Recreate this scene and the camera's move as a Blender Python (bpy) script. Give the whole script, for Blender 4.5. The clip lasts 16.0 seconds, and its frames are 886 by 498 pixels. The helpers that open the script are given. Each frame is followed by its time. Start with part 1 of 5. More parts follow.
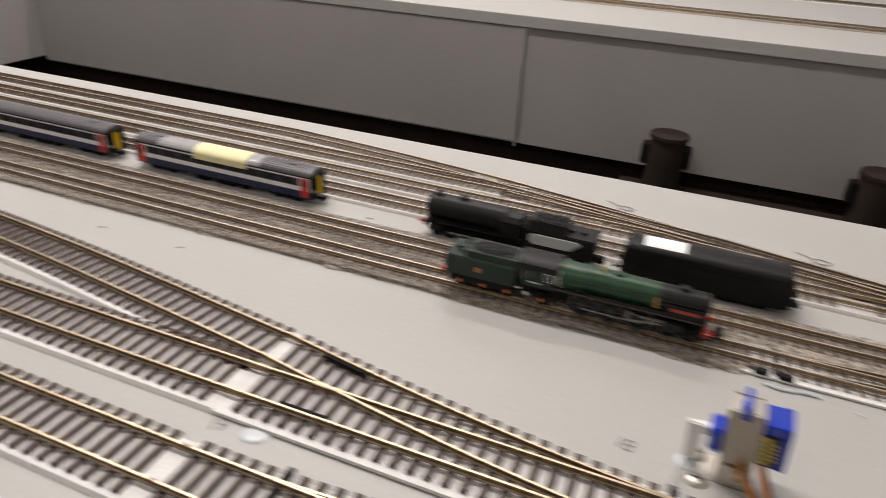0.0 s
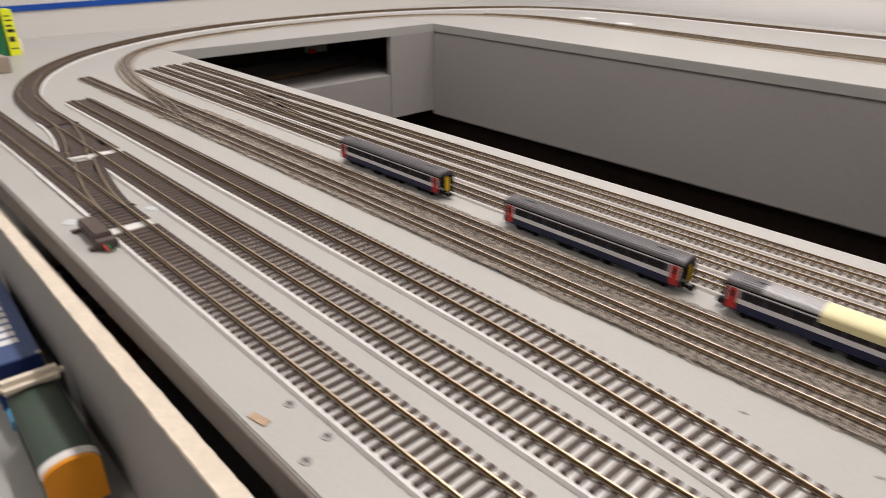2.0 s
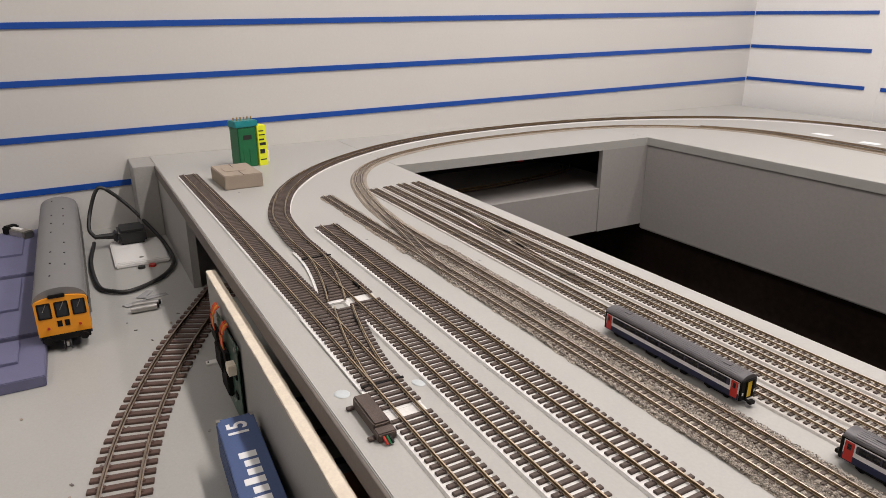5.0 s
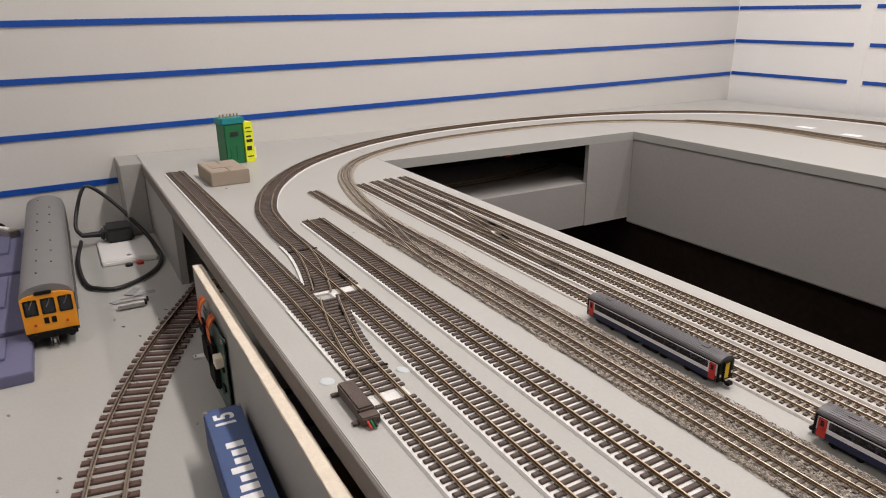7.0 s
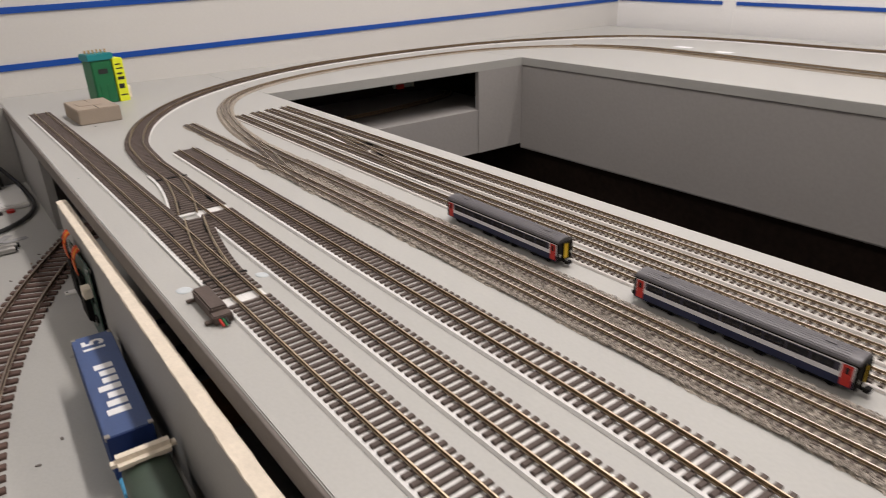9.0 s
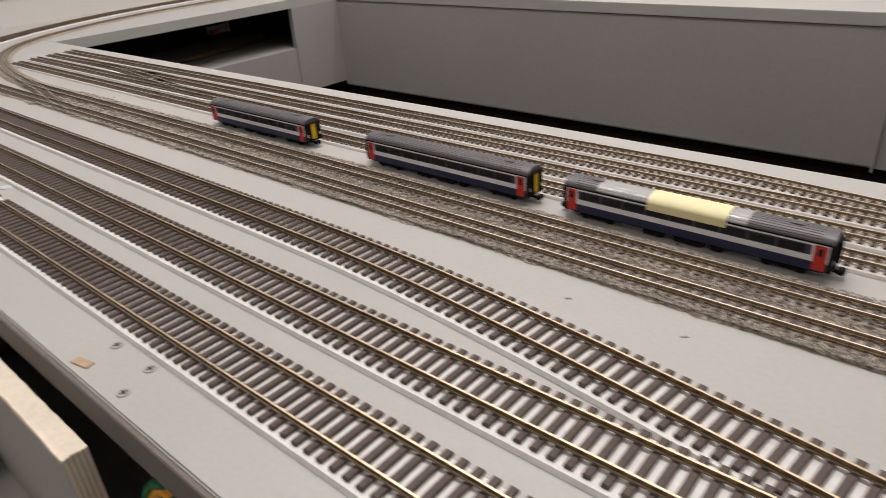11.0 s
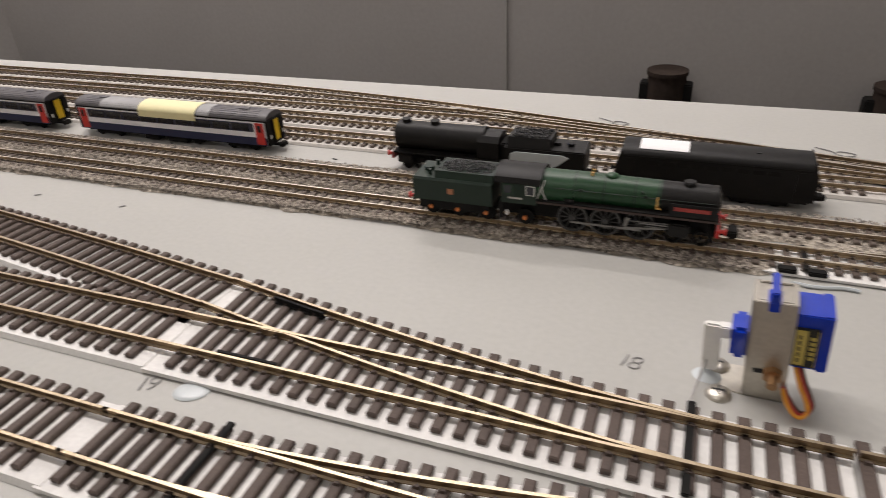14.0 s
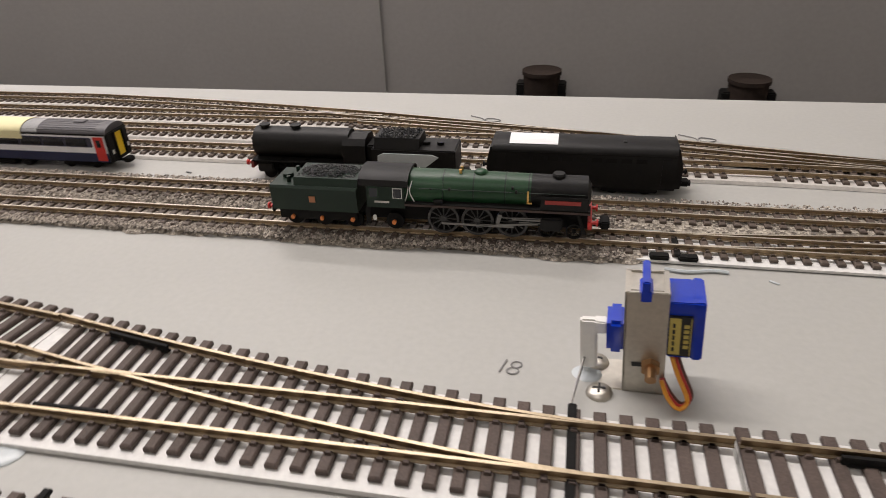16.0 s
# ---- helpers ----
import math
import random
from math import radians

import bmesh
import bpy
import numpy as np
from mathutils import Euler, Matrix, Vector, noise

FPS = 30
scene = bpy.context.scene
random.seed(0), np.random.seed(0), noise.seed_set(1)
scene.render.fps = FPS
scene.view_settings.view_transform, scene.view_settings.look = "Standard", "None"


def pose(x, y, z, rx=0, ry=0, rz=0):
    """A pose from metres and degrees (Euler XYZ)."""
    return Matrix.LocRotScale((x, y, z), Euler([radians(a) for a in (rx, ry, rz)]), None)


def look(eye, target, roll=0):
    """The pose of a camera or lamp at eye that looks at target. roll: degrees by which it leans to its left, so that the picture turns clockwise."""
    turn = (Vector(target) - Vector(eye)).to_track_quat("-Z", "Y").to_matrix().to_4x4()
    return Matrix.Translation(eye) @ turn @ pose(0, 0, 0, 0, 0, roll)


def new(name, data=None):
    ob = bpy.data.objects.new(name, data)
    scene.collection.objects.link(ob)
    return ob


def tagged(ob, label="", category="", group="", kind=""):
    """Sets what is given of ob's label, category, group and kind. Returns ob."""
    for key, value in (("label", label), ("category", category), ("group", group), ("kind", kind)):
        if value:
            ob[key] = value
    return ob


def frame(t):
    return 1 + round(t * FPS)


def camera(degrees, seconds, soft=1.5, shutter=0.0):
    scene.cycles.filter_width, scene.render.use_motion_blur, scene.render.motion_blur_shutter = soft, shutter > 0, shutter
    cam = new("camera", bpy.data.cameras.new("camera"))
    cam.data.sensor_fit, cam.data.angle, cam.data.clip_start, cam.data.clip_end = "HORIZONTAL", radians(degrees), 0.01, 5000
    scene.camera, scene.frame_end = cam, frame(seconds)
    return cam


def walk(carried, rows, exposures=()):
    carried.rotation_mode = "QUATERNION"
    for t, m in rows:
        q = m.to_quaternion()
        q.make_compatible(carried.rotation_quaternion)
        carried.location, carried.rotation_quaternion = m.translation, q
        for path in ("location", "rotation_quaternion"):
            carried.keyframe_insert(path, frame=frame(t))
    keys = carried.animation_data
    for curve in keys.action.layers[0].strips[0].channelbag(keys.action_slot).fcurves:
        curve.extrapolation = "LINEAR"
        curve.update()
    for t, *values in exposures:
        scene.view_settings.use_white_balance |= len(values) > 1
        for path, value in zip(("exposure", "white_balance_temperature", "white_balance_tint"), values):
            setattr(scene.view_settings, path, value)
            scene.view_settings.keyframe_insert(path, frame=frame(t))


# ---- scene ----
cam = camera(67.8, 16.0, soft=0.55, shutter=0.6)
PATH = [
    (0, (0.301, 0.312, 0.18), (-0.325, 1.948, -0.786), 2.9),
    (0.5, (0.237, 0.311, 0.182), (-0.611, 1.857, -0.763), 1.4),
    (1, (0.175, 0.307, 0.186), (-0.857, 1.757, -0.727), 1.3),
    (1.5, (0.123, 0.301, 0.188), (-1.052, 1.648, -0.708), 1.3),
    (2, (0.076, 0.288, 0.195), (-1.222, 1.539, -0.671), 0.7),
    (2.5, (0.037, 0.273, 0.204), (-1.377, 1.427, -0.615), 0.3),
    (3, (0.009, 0.267, 0.216), (-1.486, 1.35, -0.554), 0.1),
    (3.5, (-0.016, 0.261, 0.228), (-1.575, 1.282, -0.499), 0.1),
    (4, (-0.031, 0.258, 0.238), (-1.641, 1.222, -0.454), 0.2),
    (4.5, (-0.038, 0.257, 0.25), (-1.675, 1.195, -0.414), 0.3),
    (4.7, (-0.04, 0.26, 0.252), (-1.688, 1.185, -0.405), 0.1),
    (6.8, (-0.03, 0.261, 0.247), (-1.674, 1.198, -0.402), -0.7),
    (7, (-0.029, 0.262, 0.246), (-1.664, 1.207, -0.411), -0.4),
    (7.5, (-0.022, 0.267, 0.238), (-1.63, 1.237, -0.449), -0.5),
    (8, (-0.011, 0.276, 0.229), (-1.582, 1.281, -0.494), -0.7),
    (8.2, (-0.006, 0.278, 0.225), (-1.558, 1.302, -0.511), -0.7),
    (10.3, (0.097, 0.314, 0.188), (-1.212, 1.53, -0.709), -4.5),
    (10.5, (0.11, 0.316, 0.178), (-1.18, 1.554, -0.718), -4.8),
    (11, (0.132, 0.321, 0.167), (-1.054, 1.637, -0.761), -4.1),
    (11.5, (0.162, 0.328, 0.162), (-0.942, 1.706, -0.777), -3.9),
    (12, (0.193, 0.332, 0.158), (-0.819, 1.767, -0.8), -3.5),
    (12.5, (0.226, 0.336, 0.152), (-0.689, 1.828, -0.815), -2.8),
    (13, (0.256, 0.339, 0.147), (-0.577, 1.872, -0.83), -3.5),
    (13.5, (0.284, 0.339, 0.141), (-0.455, 1.908, -0.854), -3.8),
    (14, (0.31, 0.34, 0.138), (-0.341, 1.936, -0.875), -3.3),
    (14.5, (0.326, 0.341, 0.138), (-0.257, 1.958, -0.884), -2.8),
    (15, (0.335, 0.344, 0.136), (-0.206, 1.974, -0.887), -2.6),
    (15.5, (0.333, 0.349, 0.133), (-0.149, 2.001, -0.887), -2.6),
    (16, (0.316, 0.358, 0.128), (-0.042, 2.05, -0.877), -2.4),
]
walk(cam, [(t, look(eye, target, roll)) for t, eye, target, roll in PATH],
     exposures=[(0.0, 0.09), (1.0, 0.08), (2.5, 0.03), (4.5, 0.02), (8.0, 0.0), (10.5, -0.09), (12.0, -0.10), (13.5, -0.01), (15.0, 0.05), (16.0, 0.05)])

# ---- world and light ----
world = bpy.data.worlds.new("room_world")
scene.world = world
world.use_nodes = True
world.node_tree.nodes["Background"].inputs[0].default_value = (1.0, 0.96, 0.92, 1)
world.node_tree.nodes["Background"].inputs[1].default_value = 0.01
scene.view_settings.exposure = 0.0

CEIL = 1.62


def area_lamp(name, x, y, sx, sy, watts, colour):
    data = bpy.data.lights.new(name, "AREA")
    data.shape, data.size, data.size_y, data.energy, data.color = "RECTANGLE", sx, sy, watts, colour
    ob = new(name, data)
    ob.matrix_world = pose(x, y, CEIL - 0.085)
    return ob


WARM = (1.0, 0.922, 0.90)
area_lamp("unseen_batten_light", -0.35, 0.95, 1.5, 0.10, 26, WARM)
area_lamp("unseen_batten_light", -0.5, 1.72, 1.5, 0.10, 12, WARM)
# Added fill lamp behind the camera, to brighten faces turned that way.
area_lamp("unseen_batten_light", -0.3, -0.7, 1.5, 0.10, 7, WARM)


# ---- materials ----
def mat(name, colour, rough=0.5, metal=0.0, var=0.12, scale=60.0, fine=700.0, bump=0.15, spec=0.5, dist=0.0004, coat=0.0):
    """Paint, plastic or metal with two scales of tone and a fine relief."""
    m = bpy.data.materials.new(name)
    m.use_nodes = True
    nt = m.node_tree
    b = nt.nodes["Principled BSDF"]
    tc = nt.nodes.new("ShaderNodeTexCoord")
    n1 = nt.nodes.new("ShaderNodeTexNoise")
    n1.inputs["Scale"].default_value, n1.inputs["Detail"].default_value = scale, 4
    n2 = nt.nodes.new("ShaderNodeTexNoise")
    n2.inputs["Scale"].default_value, n2.inputs["Detail"].default_value = fine, 3
    nt.links.new(tc.outputs["Object"], n1.inputs["Vector"])
    nt.links.new(tc.outputs["Object"], n2.inputs["Vector"])
    add = nt.nodes.new("ShaderNodeMath")
    add.operation = "ADD"
    nt.links.new(n1.outputs[0], add.inputs[0])
    nt.links.new(n2.outputs[0], add.inputs[1])
    mp = nt.nodes.new("ShaderNodeMapRange")
    mp.inputs["From Min"].default_value, mp.inputs["From Max"].default_value = 0.6, 1.4
    mp.inputs["To Min"].default_value, mp.inputs["To Max"].default_value = 1 - var, 1 + var
    nt.links.new(add.outputs[0], mp.inputs["Value"])
    mul = nt.nodes.new("ShaderNodeVectorMath")
    mul.operation = "SCALE"
    mul.inputs[0].default_value = colour
    nt.links.new(mp.outputs[0], mul.inputs["Scale"])
    nt.links.new(mul.outputs[0], b.inputs["Base Color"])
    r = nt.nodes.new("ShaderNodeMapRange")
    r.inputs["To Min"].default_value, r.inputs["To Max"].default_value = max(rough - 0.08, 0.03), min(rough + 0.1, 1)
    nt.links.new(n1.outputs[0], r.inputs["Value"])
    nt.links.new(r.outputs[0], b.inputs["Roughness"])
    b.inputs["Metallic"].default_value = metal
    b.inputs["Specular IOR Level"].default_value = spec
    b.inputs["Coat Weight"].default_value = coat
    if bump:
        bp = nt.nodes.new("ShaderNodeBump")
        bp.inputs["Strength"].default_value, bp.inputs["Distance"].default_value = bump, dist
        nt.links.new(n2.outputs[0], bp.inputs["Height"])
        nt.links.new(bp.outputs[0], b.inputs["Normal"])
    return m


def glow(name, colour, strength):
    m = bpy.data.materials.new(name)
    m.use_nodes = True
    b = m.node_tree.nodes["Principled BSDF"]
    b.inputs["Emission Color"].default_value = (*colour, 1)
    b.inputs["Emission Strength"].default_value = strength
    return m


def board_paint(name, colour):
    """Grey emulsion on board: roller stipple, faint smudges and scuffs."""
    m = mat(name, colour, 0.42, var=0.06, scale=9, fine=420, bump=0.1, spec=0.45, dist=0.0003)
    nt = m.node_tree
    b = nt.nodes["Principled BSDF"]
    old = b.inputs["Base Color"].links[0].from_socket
    tc = [n for n in nt.nodes if n.type == "TEX_COORD"][0]
    sm = nt.nodes.new("ShaderNodeTexNoise")
    sm.inputs["Scale"].default_value, sm.inputs["Detail"].default_value, sm.inputs["Roughness"].default_value = 38, 6, 0.75
    nt.links.new(tc.outputs["Object"], sm.inputs["Vector"])
    ramp = nt.nodes.new("ShaderNodeValToRGB")
    ramp.color_ramp.elements[0].position, ramp.color_ramp.elements[1].position = 0.66, 0.8
    nt.links.new(sm.outputs[0], ramp.inputs[0])
    mx = nt.nodes.new("ShaderNodeMix")
    mx.data_type = "RGBA"
    sc = nt.nodes.new("ShaderNodeMath")
    sc.operation = "MULTIPLY"
    sc.inputs[1].default_value = 0.28
    nt.links.new(ramp.outputs[0], sc.inputs[0])
    nt.links.new(sc.outputs[0], mx.inputs["Factor"])
    nt.links.new(old, mx.inputs["A"])
    mx.inputs["B"].default_value = (colour[0] * 0.62, colour[1] * 0.6, colour[2] * 0.57, 1)
    nt.links.new(mx.outputs["Result"], b.inputs["Base Color"])
    return m


def ballast_mat(name, a, c):
    """Granite chips: cells of differing grey."""
    m = bpy.data.materials.new(name)
    m.use_nodes = True
    nt = m.node_tree
    b = nt.nodes["Principled BSDF"]
    tc = nt.nodes.new("ShaderNodeTexCoord")
    v = nt.nodes.new("ShaderNodeTexVoronoi")
    v.inputs["Scale"].default_value = 900
    nt.links.new(tc.outputs["Object"], v.inputs["Vector"])
    ramp = nt.nodes.new("ShaderNodeValToRGB")
    ramp.color_ramp.elements[0].color, ramp.color_ramp.elements[1].color = (*a, 1), (*c, 1)
    sep = nt.nodes.new("ShaderNodeSeparateColor")
    nt.links.new(v.outputs["Color"], sep.inputs[0])
    nt.links.new(sep.outputs[0], ramp.inputs[0])
    big = nt.nodes.new("ShaderNodeTexNoise")
    big.inputs["Scale"].default_value = 25
    nt.links.new(tc.outputs["Object"], big.inputs["Vector"])
    mx = nt.nodes.new("ShaderNodeMix")
    mx.data_type, mx.blend_type = "RGBA", "MULTIPLY"
    mx.inputs["Factor"].default_value = 0.5
    nt.links.new(ramp.outputs[0], mx.inputs["A"])
    nt.links.new(big.outputs[0], mx.inputs["B"])
    nt.links.new(mx.outputs["Result"], b.inputs["Base Color"])
    bp = nt.nodes.new("ShaderNodeBump")
    bp.inputs["Strength"].default_value, bp.inputs["Distance"].default_value = 0.9, 0.0008
    nt.links.new(v.outputs["Distance"], bp.inputs["Height"])
    nt.links.new(bp.outputs[0], b.inputs["Normal"])
    b.inputs["Roughness"].default_value = 0.9
    return m


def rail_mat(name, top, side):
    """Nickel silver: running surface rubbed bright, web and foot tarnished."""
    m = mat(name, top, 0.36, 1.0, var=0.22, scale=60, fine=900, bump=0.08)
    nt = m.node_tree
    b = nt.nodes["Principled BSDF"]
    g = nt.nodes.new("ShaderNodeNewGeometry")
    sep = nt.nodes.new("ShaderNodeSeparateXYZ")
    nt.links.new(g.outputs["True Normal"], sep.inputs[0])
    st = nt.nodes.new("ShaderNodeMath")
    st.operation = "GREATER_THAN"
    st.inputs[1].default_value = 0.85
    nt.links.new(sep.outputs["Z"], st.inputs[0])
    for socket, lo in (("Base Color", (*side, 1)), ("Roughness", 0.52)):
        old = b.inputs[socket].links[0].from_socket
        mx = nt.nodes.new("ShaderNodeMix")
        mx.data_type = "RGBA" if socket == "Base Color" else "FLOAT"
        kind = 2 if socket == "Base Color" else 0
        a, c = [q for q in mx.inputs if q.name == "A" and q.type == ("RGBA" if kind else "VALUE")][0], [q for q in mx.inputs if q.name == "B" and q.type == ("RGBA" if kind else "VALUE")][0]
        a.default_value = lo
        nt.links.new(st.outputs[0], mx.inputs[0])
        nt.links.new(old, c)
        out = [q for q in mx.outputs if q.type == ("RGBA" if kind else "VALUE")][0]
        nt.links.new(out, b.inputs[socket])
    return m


M_BOARD = board_paint("grey_board_paint", (0.396, 0.392, 0.367))
M_WELL = mat("grey_panel_paint", (0.325, 0.31, 0.295), 0.75, var=0.06, scale=5, fine=150, bump=0.05, spec=0.2)
M_FASCIA = mat("grey_fascia_paint", (0.33, 0.32, 0.30), 0.65, var=0.08, scale=14, fine=300, bump=0.1)
# Grey-brown taken darker to carry the shade along the board's front.
M_BATTEN = mat("grey_brown_batten", (0.15, 0.13, 0.115), 0.75, var=0.15, scale=25, fine=260, bump=0.2)
# Dark floors, and the sheet that stands for shade low in the well.
M_FLOOR = mat("dark_floor_and_shade", (0.032, 0.022, 0.018), 0.85, var=0.3, scale=6, fine=80, spec=0.1)
# For dark timber, and for sheets that hold recess shade in their colour.
M_DARK = mat("dark_wood_and_shade", (0.03, 0.022, 0.018), 0.85, var=0.3, scale=20, fine=200, spec=0.1)
# One panel white in two tones; the far wall's is raised for brighter light.
M_SLAT = mat("slat_panel_white_dim", (0.61, 0.595, 0.565), 0.45, var=0.03, scale=3, fine=200, bump=0.04)
M_SLAT_LIT = mat("slat_panel_white_lit", (0.8, 0.79, 0.77), 0.45, var=0.03, scale=3, fine=200, bump=0.04)
M_SLEEPER_O = mat("reddish_brown_sleeper", (0.095, 0.055, 0.042), 0.6, var=0.25, scale=60, fine=900, bump=0.3)
M_BLUE_SLAT = mat("blue_slat_insert", (0.003, 0.062, 0.34), 0.35, var=0.06, scale=8, bump=0)
M_WALL = mat("room_wall_white", (0.72, 0.70, 0.66), 0.8, var=0.04, scale=4, fine=120)
M_CEIL = mat("ceiling_white", (0.8, 0.79, 0.76), 0.9, var=0.02, scale=4, fine=80)
M_PLY = mat("raw_plywood_edge", (0.80, 0.71, 0.58), 0.75, var=0.1, scale=70, fine=420, bump=0.3)
M_FOAM = mat("white_foam_underlay", (0.68, 0.67, 0.645), 0.6, var=0.12, scale=60, fine=600, bump=0.2)
M_FOAM_G = mat("grey_thin_underlay", (0.50, 0.475, 0.44), 0.65, var=0.18, scale=60, fine=600, bump=0.2)
M_SLEEPER = mat("brown_plastic_sleeper", (0.092, 0.070, 0.060), 0.62, var=0.35, scale=110, fine=1500, bump=0.35, spec=0.25)
M_SLEEPER_N = mat("dark_small_sleeper", (0.088, 0.066, 0.052), 0.62, var=0.3, scale=150, fine=1600, bump=0.2)
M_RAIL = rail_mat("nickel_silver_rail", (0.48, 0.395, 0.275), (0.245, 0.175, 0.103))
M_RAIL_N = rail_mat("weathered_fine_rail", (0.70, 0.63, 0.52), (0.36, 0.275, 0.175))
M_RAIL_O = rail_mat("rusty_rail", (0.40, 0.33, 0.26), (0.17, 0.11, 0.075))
M_BALLAST = ballast_mat("granite_ballast", (0.15, 0.128, 0.105), (0.66, 0.59, 0.49))
M_BALLAST_L = ballast_mat("pale_ballast", (0.22, 0.185, 0.145), (0.56, 0.49, 0.40))
M_BLACK = mat("satin_black_plastic", (0.008, 0.0075, 0.007), 0.46, var=0.35, scale=110, bump=0.12, spec=0.22)
M_BLACK_M = mat("matt_black_underframe", (0.007, 0.0065, 0.006), 0.75, var=0.3, scale=120, bump=0.1, spec=0.2)
M_GREEN = mat("dark_green_loco_paint", (0.012, 0.048, 0.018), 0.36, var=0.2, scale=140, bump=0.05, spec=0.35)
M_GREEN_D = mat("deep_green_tender_paint", (0.006, 0.018, 0.010), 0.45, var=0.14, scale=140, bump=0.05, spec=0.35)
M_COAL = mat("loose_coal", (0.022, 0.022, 0.023), 0.4, var=0.5, scale=900, fine=2600, bump=1.0, dist=0.0008)
M_RED = mat("red_paint", (0.55, 0.03, 0.022), 0.42, var=0.1)
M_MOTION = mat("dull_steel_rods", (0.20, 0.195, 0.185), 0.4, 1.0, var=0.12, bump=0.03)
M_WHEEL = mat("dark_wheel_metal", (0.035, 0.034, 0.032), 0.45, var=0.2, bump=0.05)
M_STEEL = mat("steel_motion", (0.42, 0.41, 0.39), 0.32, 1.0, var=0.12, bump=0.03)
M_BRASS = mat("brass", (0.62, 0.38, 0.13), 0.35, 1.0, var=0.1, bump=0.03)
M_BOLT = mat("dull_copper_bolt", (0.42, 0.25, 0.13), 0.42, 1.0, var=0.15, bump=0.03)
M_ORANGE_DOT = mat("orange_axle_box", (0.6, 0.18, 0.04), 0.45)
M_ROOF = mat("grey_coach_roof", (0.085, 0.08, 0.085), 0.42, var=0.12, scale=120, bump=0.08)
M_NAVY = mat("navy_coach_paint", (0.012, 0.018, 0.06), 0.35, var=0.1, bump=0.03)
M_WHITE = mat("white_coach_stripe", (0.8, 0.8, 0.82), 0.4, var=0.06, bump=0.03)
M_LILAC = mat("dark_window_band", (0.03, 0.03, 0.055), 0.3, var=0.1, bump=0.02)
M_YELLOW = mat("yellow_end_paint", (0.8, 0.52, 0.01), 0.42, var=0.08, bump=0.03)
M_GLASS = mat("dark_tinted_glazing", (0.012, 0.014, 0.02), 0.08, var=0.1, bump=0)
M_CREAM = mat("cream_masking_tape", (0.78, 0.72, 0.42), 0.6, var=0.06, scale=120, fine=900, bump=0.25)
M_TAPE = mat("clear_tape", (0.34, 0.34, 0.34), 0.18, var=0.08, bump=0.05)
M_PAPER = mat("white_paper_label", (0.82, 0.82, 0.82), 0.6, var=0.03, bump=0.05)
M_GALV = mat("galvanised_bracket", (0.55, 0.52, 0.46), 0.38, 1.0, var=0.12, scale=160, bump=0.08)
M_SERVO = mat("blue_servo_plastic", (0.004, 0.035, 0.42), 0.12, var=0.1, bump=0.0, coat=0.4)
M_STICKER = mat("yellow_black_sticker", (0.50, 0.40, 0.10), 0.35, var=0.06, bump=0)
M_INK = mat("black_ink", (0.012, 0.012, 0.012), 0.5, var=0.1, bump=0)
M_PENCIL = mat("pencil_mark", (0.21, 0.205, 0.20), 0.6, var=0.2, bump=0)
M_NYLON = mat("white_nylon", (0.75, 0.74, 0.7), 0.4, var=0.05)
M_WIRE_R = mat("red_wire", (0.45, 0.03, 0.02), 0.45)
M_WIRE_O = mat("orange_wire", (0.72, 0.30, 0.02), 0.45)
M_WIRE_B = mat("brown_wire", (0.10, 0.03, 0.018), 0.45)
M_WIRE_RO = mat("red_orange_wire", (0.62, 0.075, 0.02), 0.4)
M_WIRE_BL = mat("blue_wire", (0.012, 0.02, 0.13), 0.4)
M_CARD = mat("brown_card_box", (0.33, 0.27, 0.21), 0.8, var=0.08, scale=60, fine=500, bump=0.15)
M_PCB = mat("green_plastic_case", (0.008, 0.13, 0.045), 0.4, var=0.1)
M_CARD_G = mat("dark_green_circuit_card", (0.02, 0.06, 0.04), 0.35, var=0.2, scale=120)
M_TEAL = mat("teal_terminal_block", (0.01, 0.22, 0.24), 0.4)
M_LEMON = mat("fluorescent_yellow_card", (0.75, 0.80, 0.02), 0.55, var=0.04)
M_DMU = mat("orange_yellow_cab_front", (0.88, 0.33, 0.01), 0.4, var=0.05)
M_DMU_ROOF = mat("grey_railcar_roof", (0.175, 0.172, 0.170), 0.45, var=0.06, scale=30, bump=0.05)
M_CONT = mat("blue_container_roof", (0.060, 0.098, 0.225), 0.5, var=0.12, scale=50, bump=0.06)
M_CONT_D = mat("dark_blue_container_end", (0.012, 0.03, 0.13), 0.45, var=0.1)
M_SKY = mat("light_blue_chassis", (0.10, 0.38, 0.62), 0.45)
M_OLIVE = mat("olive_green_body", (0.05, 0.075, 0.055), 0.45, var=0.12)
M_SLATE = mat("slate_blue_card", (0.13, 0.13, 0.22), 0.75, var=0.08)
M_CABLE = mat("black_cable", (0.012, 0.012, 0.012), 0.45, var=0.1)
M_SOCKET = mat("white_socket_plate", (0.78, 0.77, 0.74), 0.35, var=0.03)
M_BLOB = mat("silicone_blob", (0.50, 0.54, 0.55), 0.3, var=0.08)


# ---- mesh helpers ----
def part(name, bm, material, parent, label=""):
    me = bpy.data.meshes.new(name)
    bm.normal_update()
    bm.to_mesh(me)
    bm.free()
    me.materials.append(material)
    ob = new(name, me)
    if parent is not None:
        ob.parent = parent
    if label:
        ob["label"] = label
    return ob


def thing(name, m, label, category, group="", kind=""):
    ob = new(name)
    ob.empty_display_size = 0.01
    ob.matrix_world = m
    return tagged(ob, label, category, group, kind)


def smooth(ob, deg=40):
    for p in ob.data.polygons:
        p.use_smooth = True
    ob.data.set_sharp_from_angle(angle=radians(deg))
    return ob


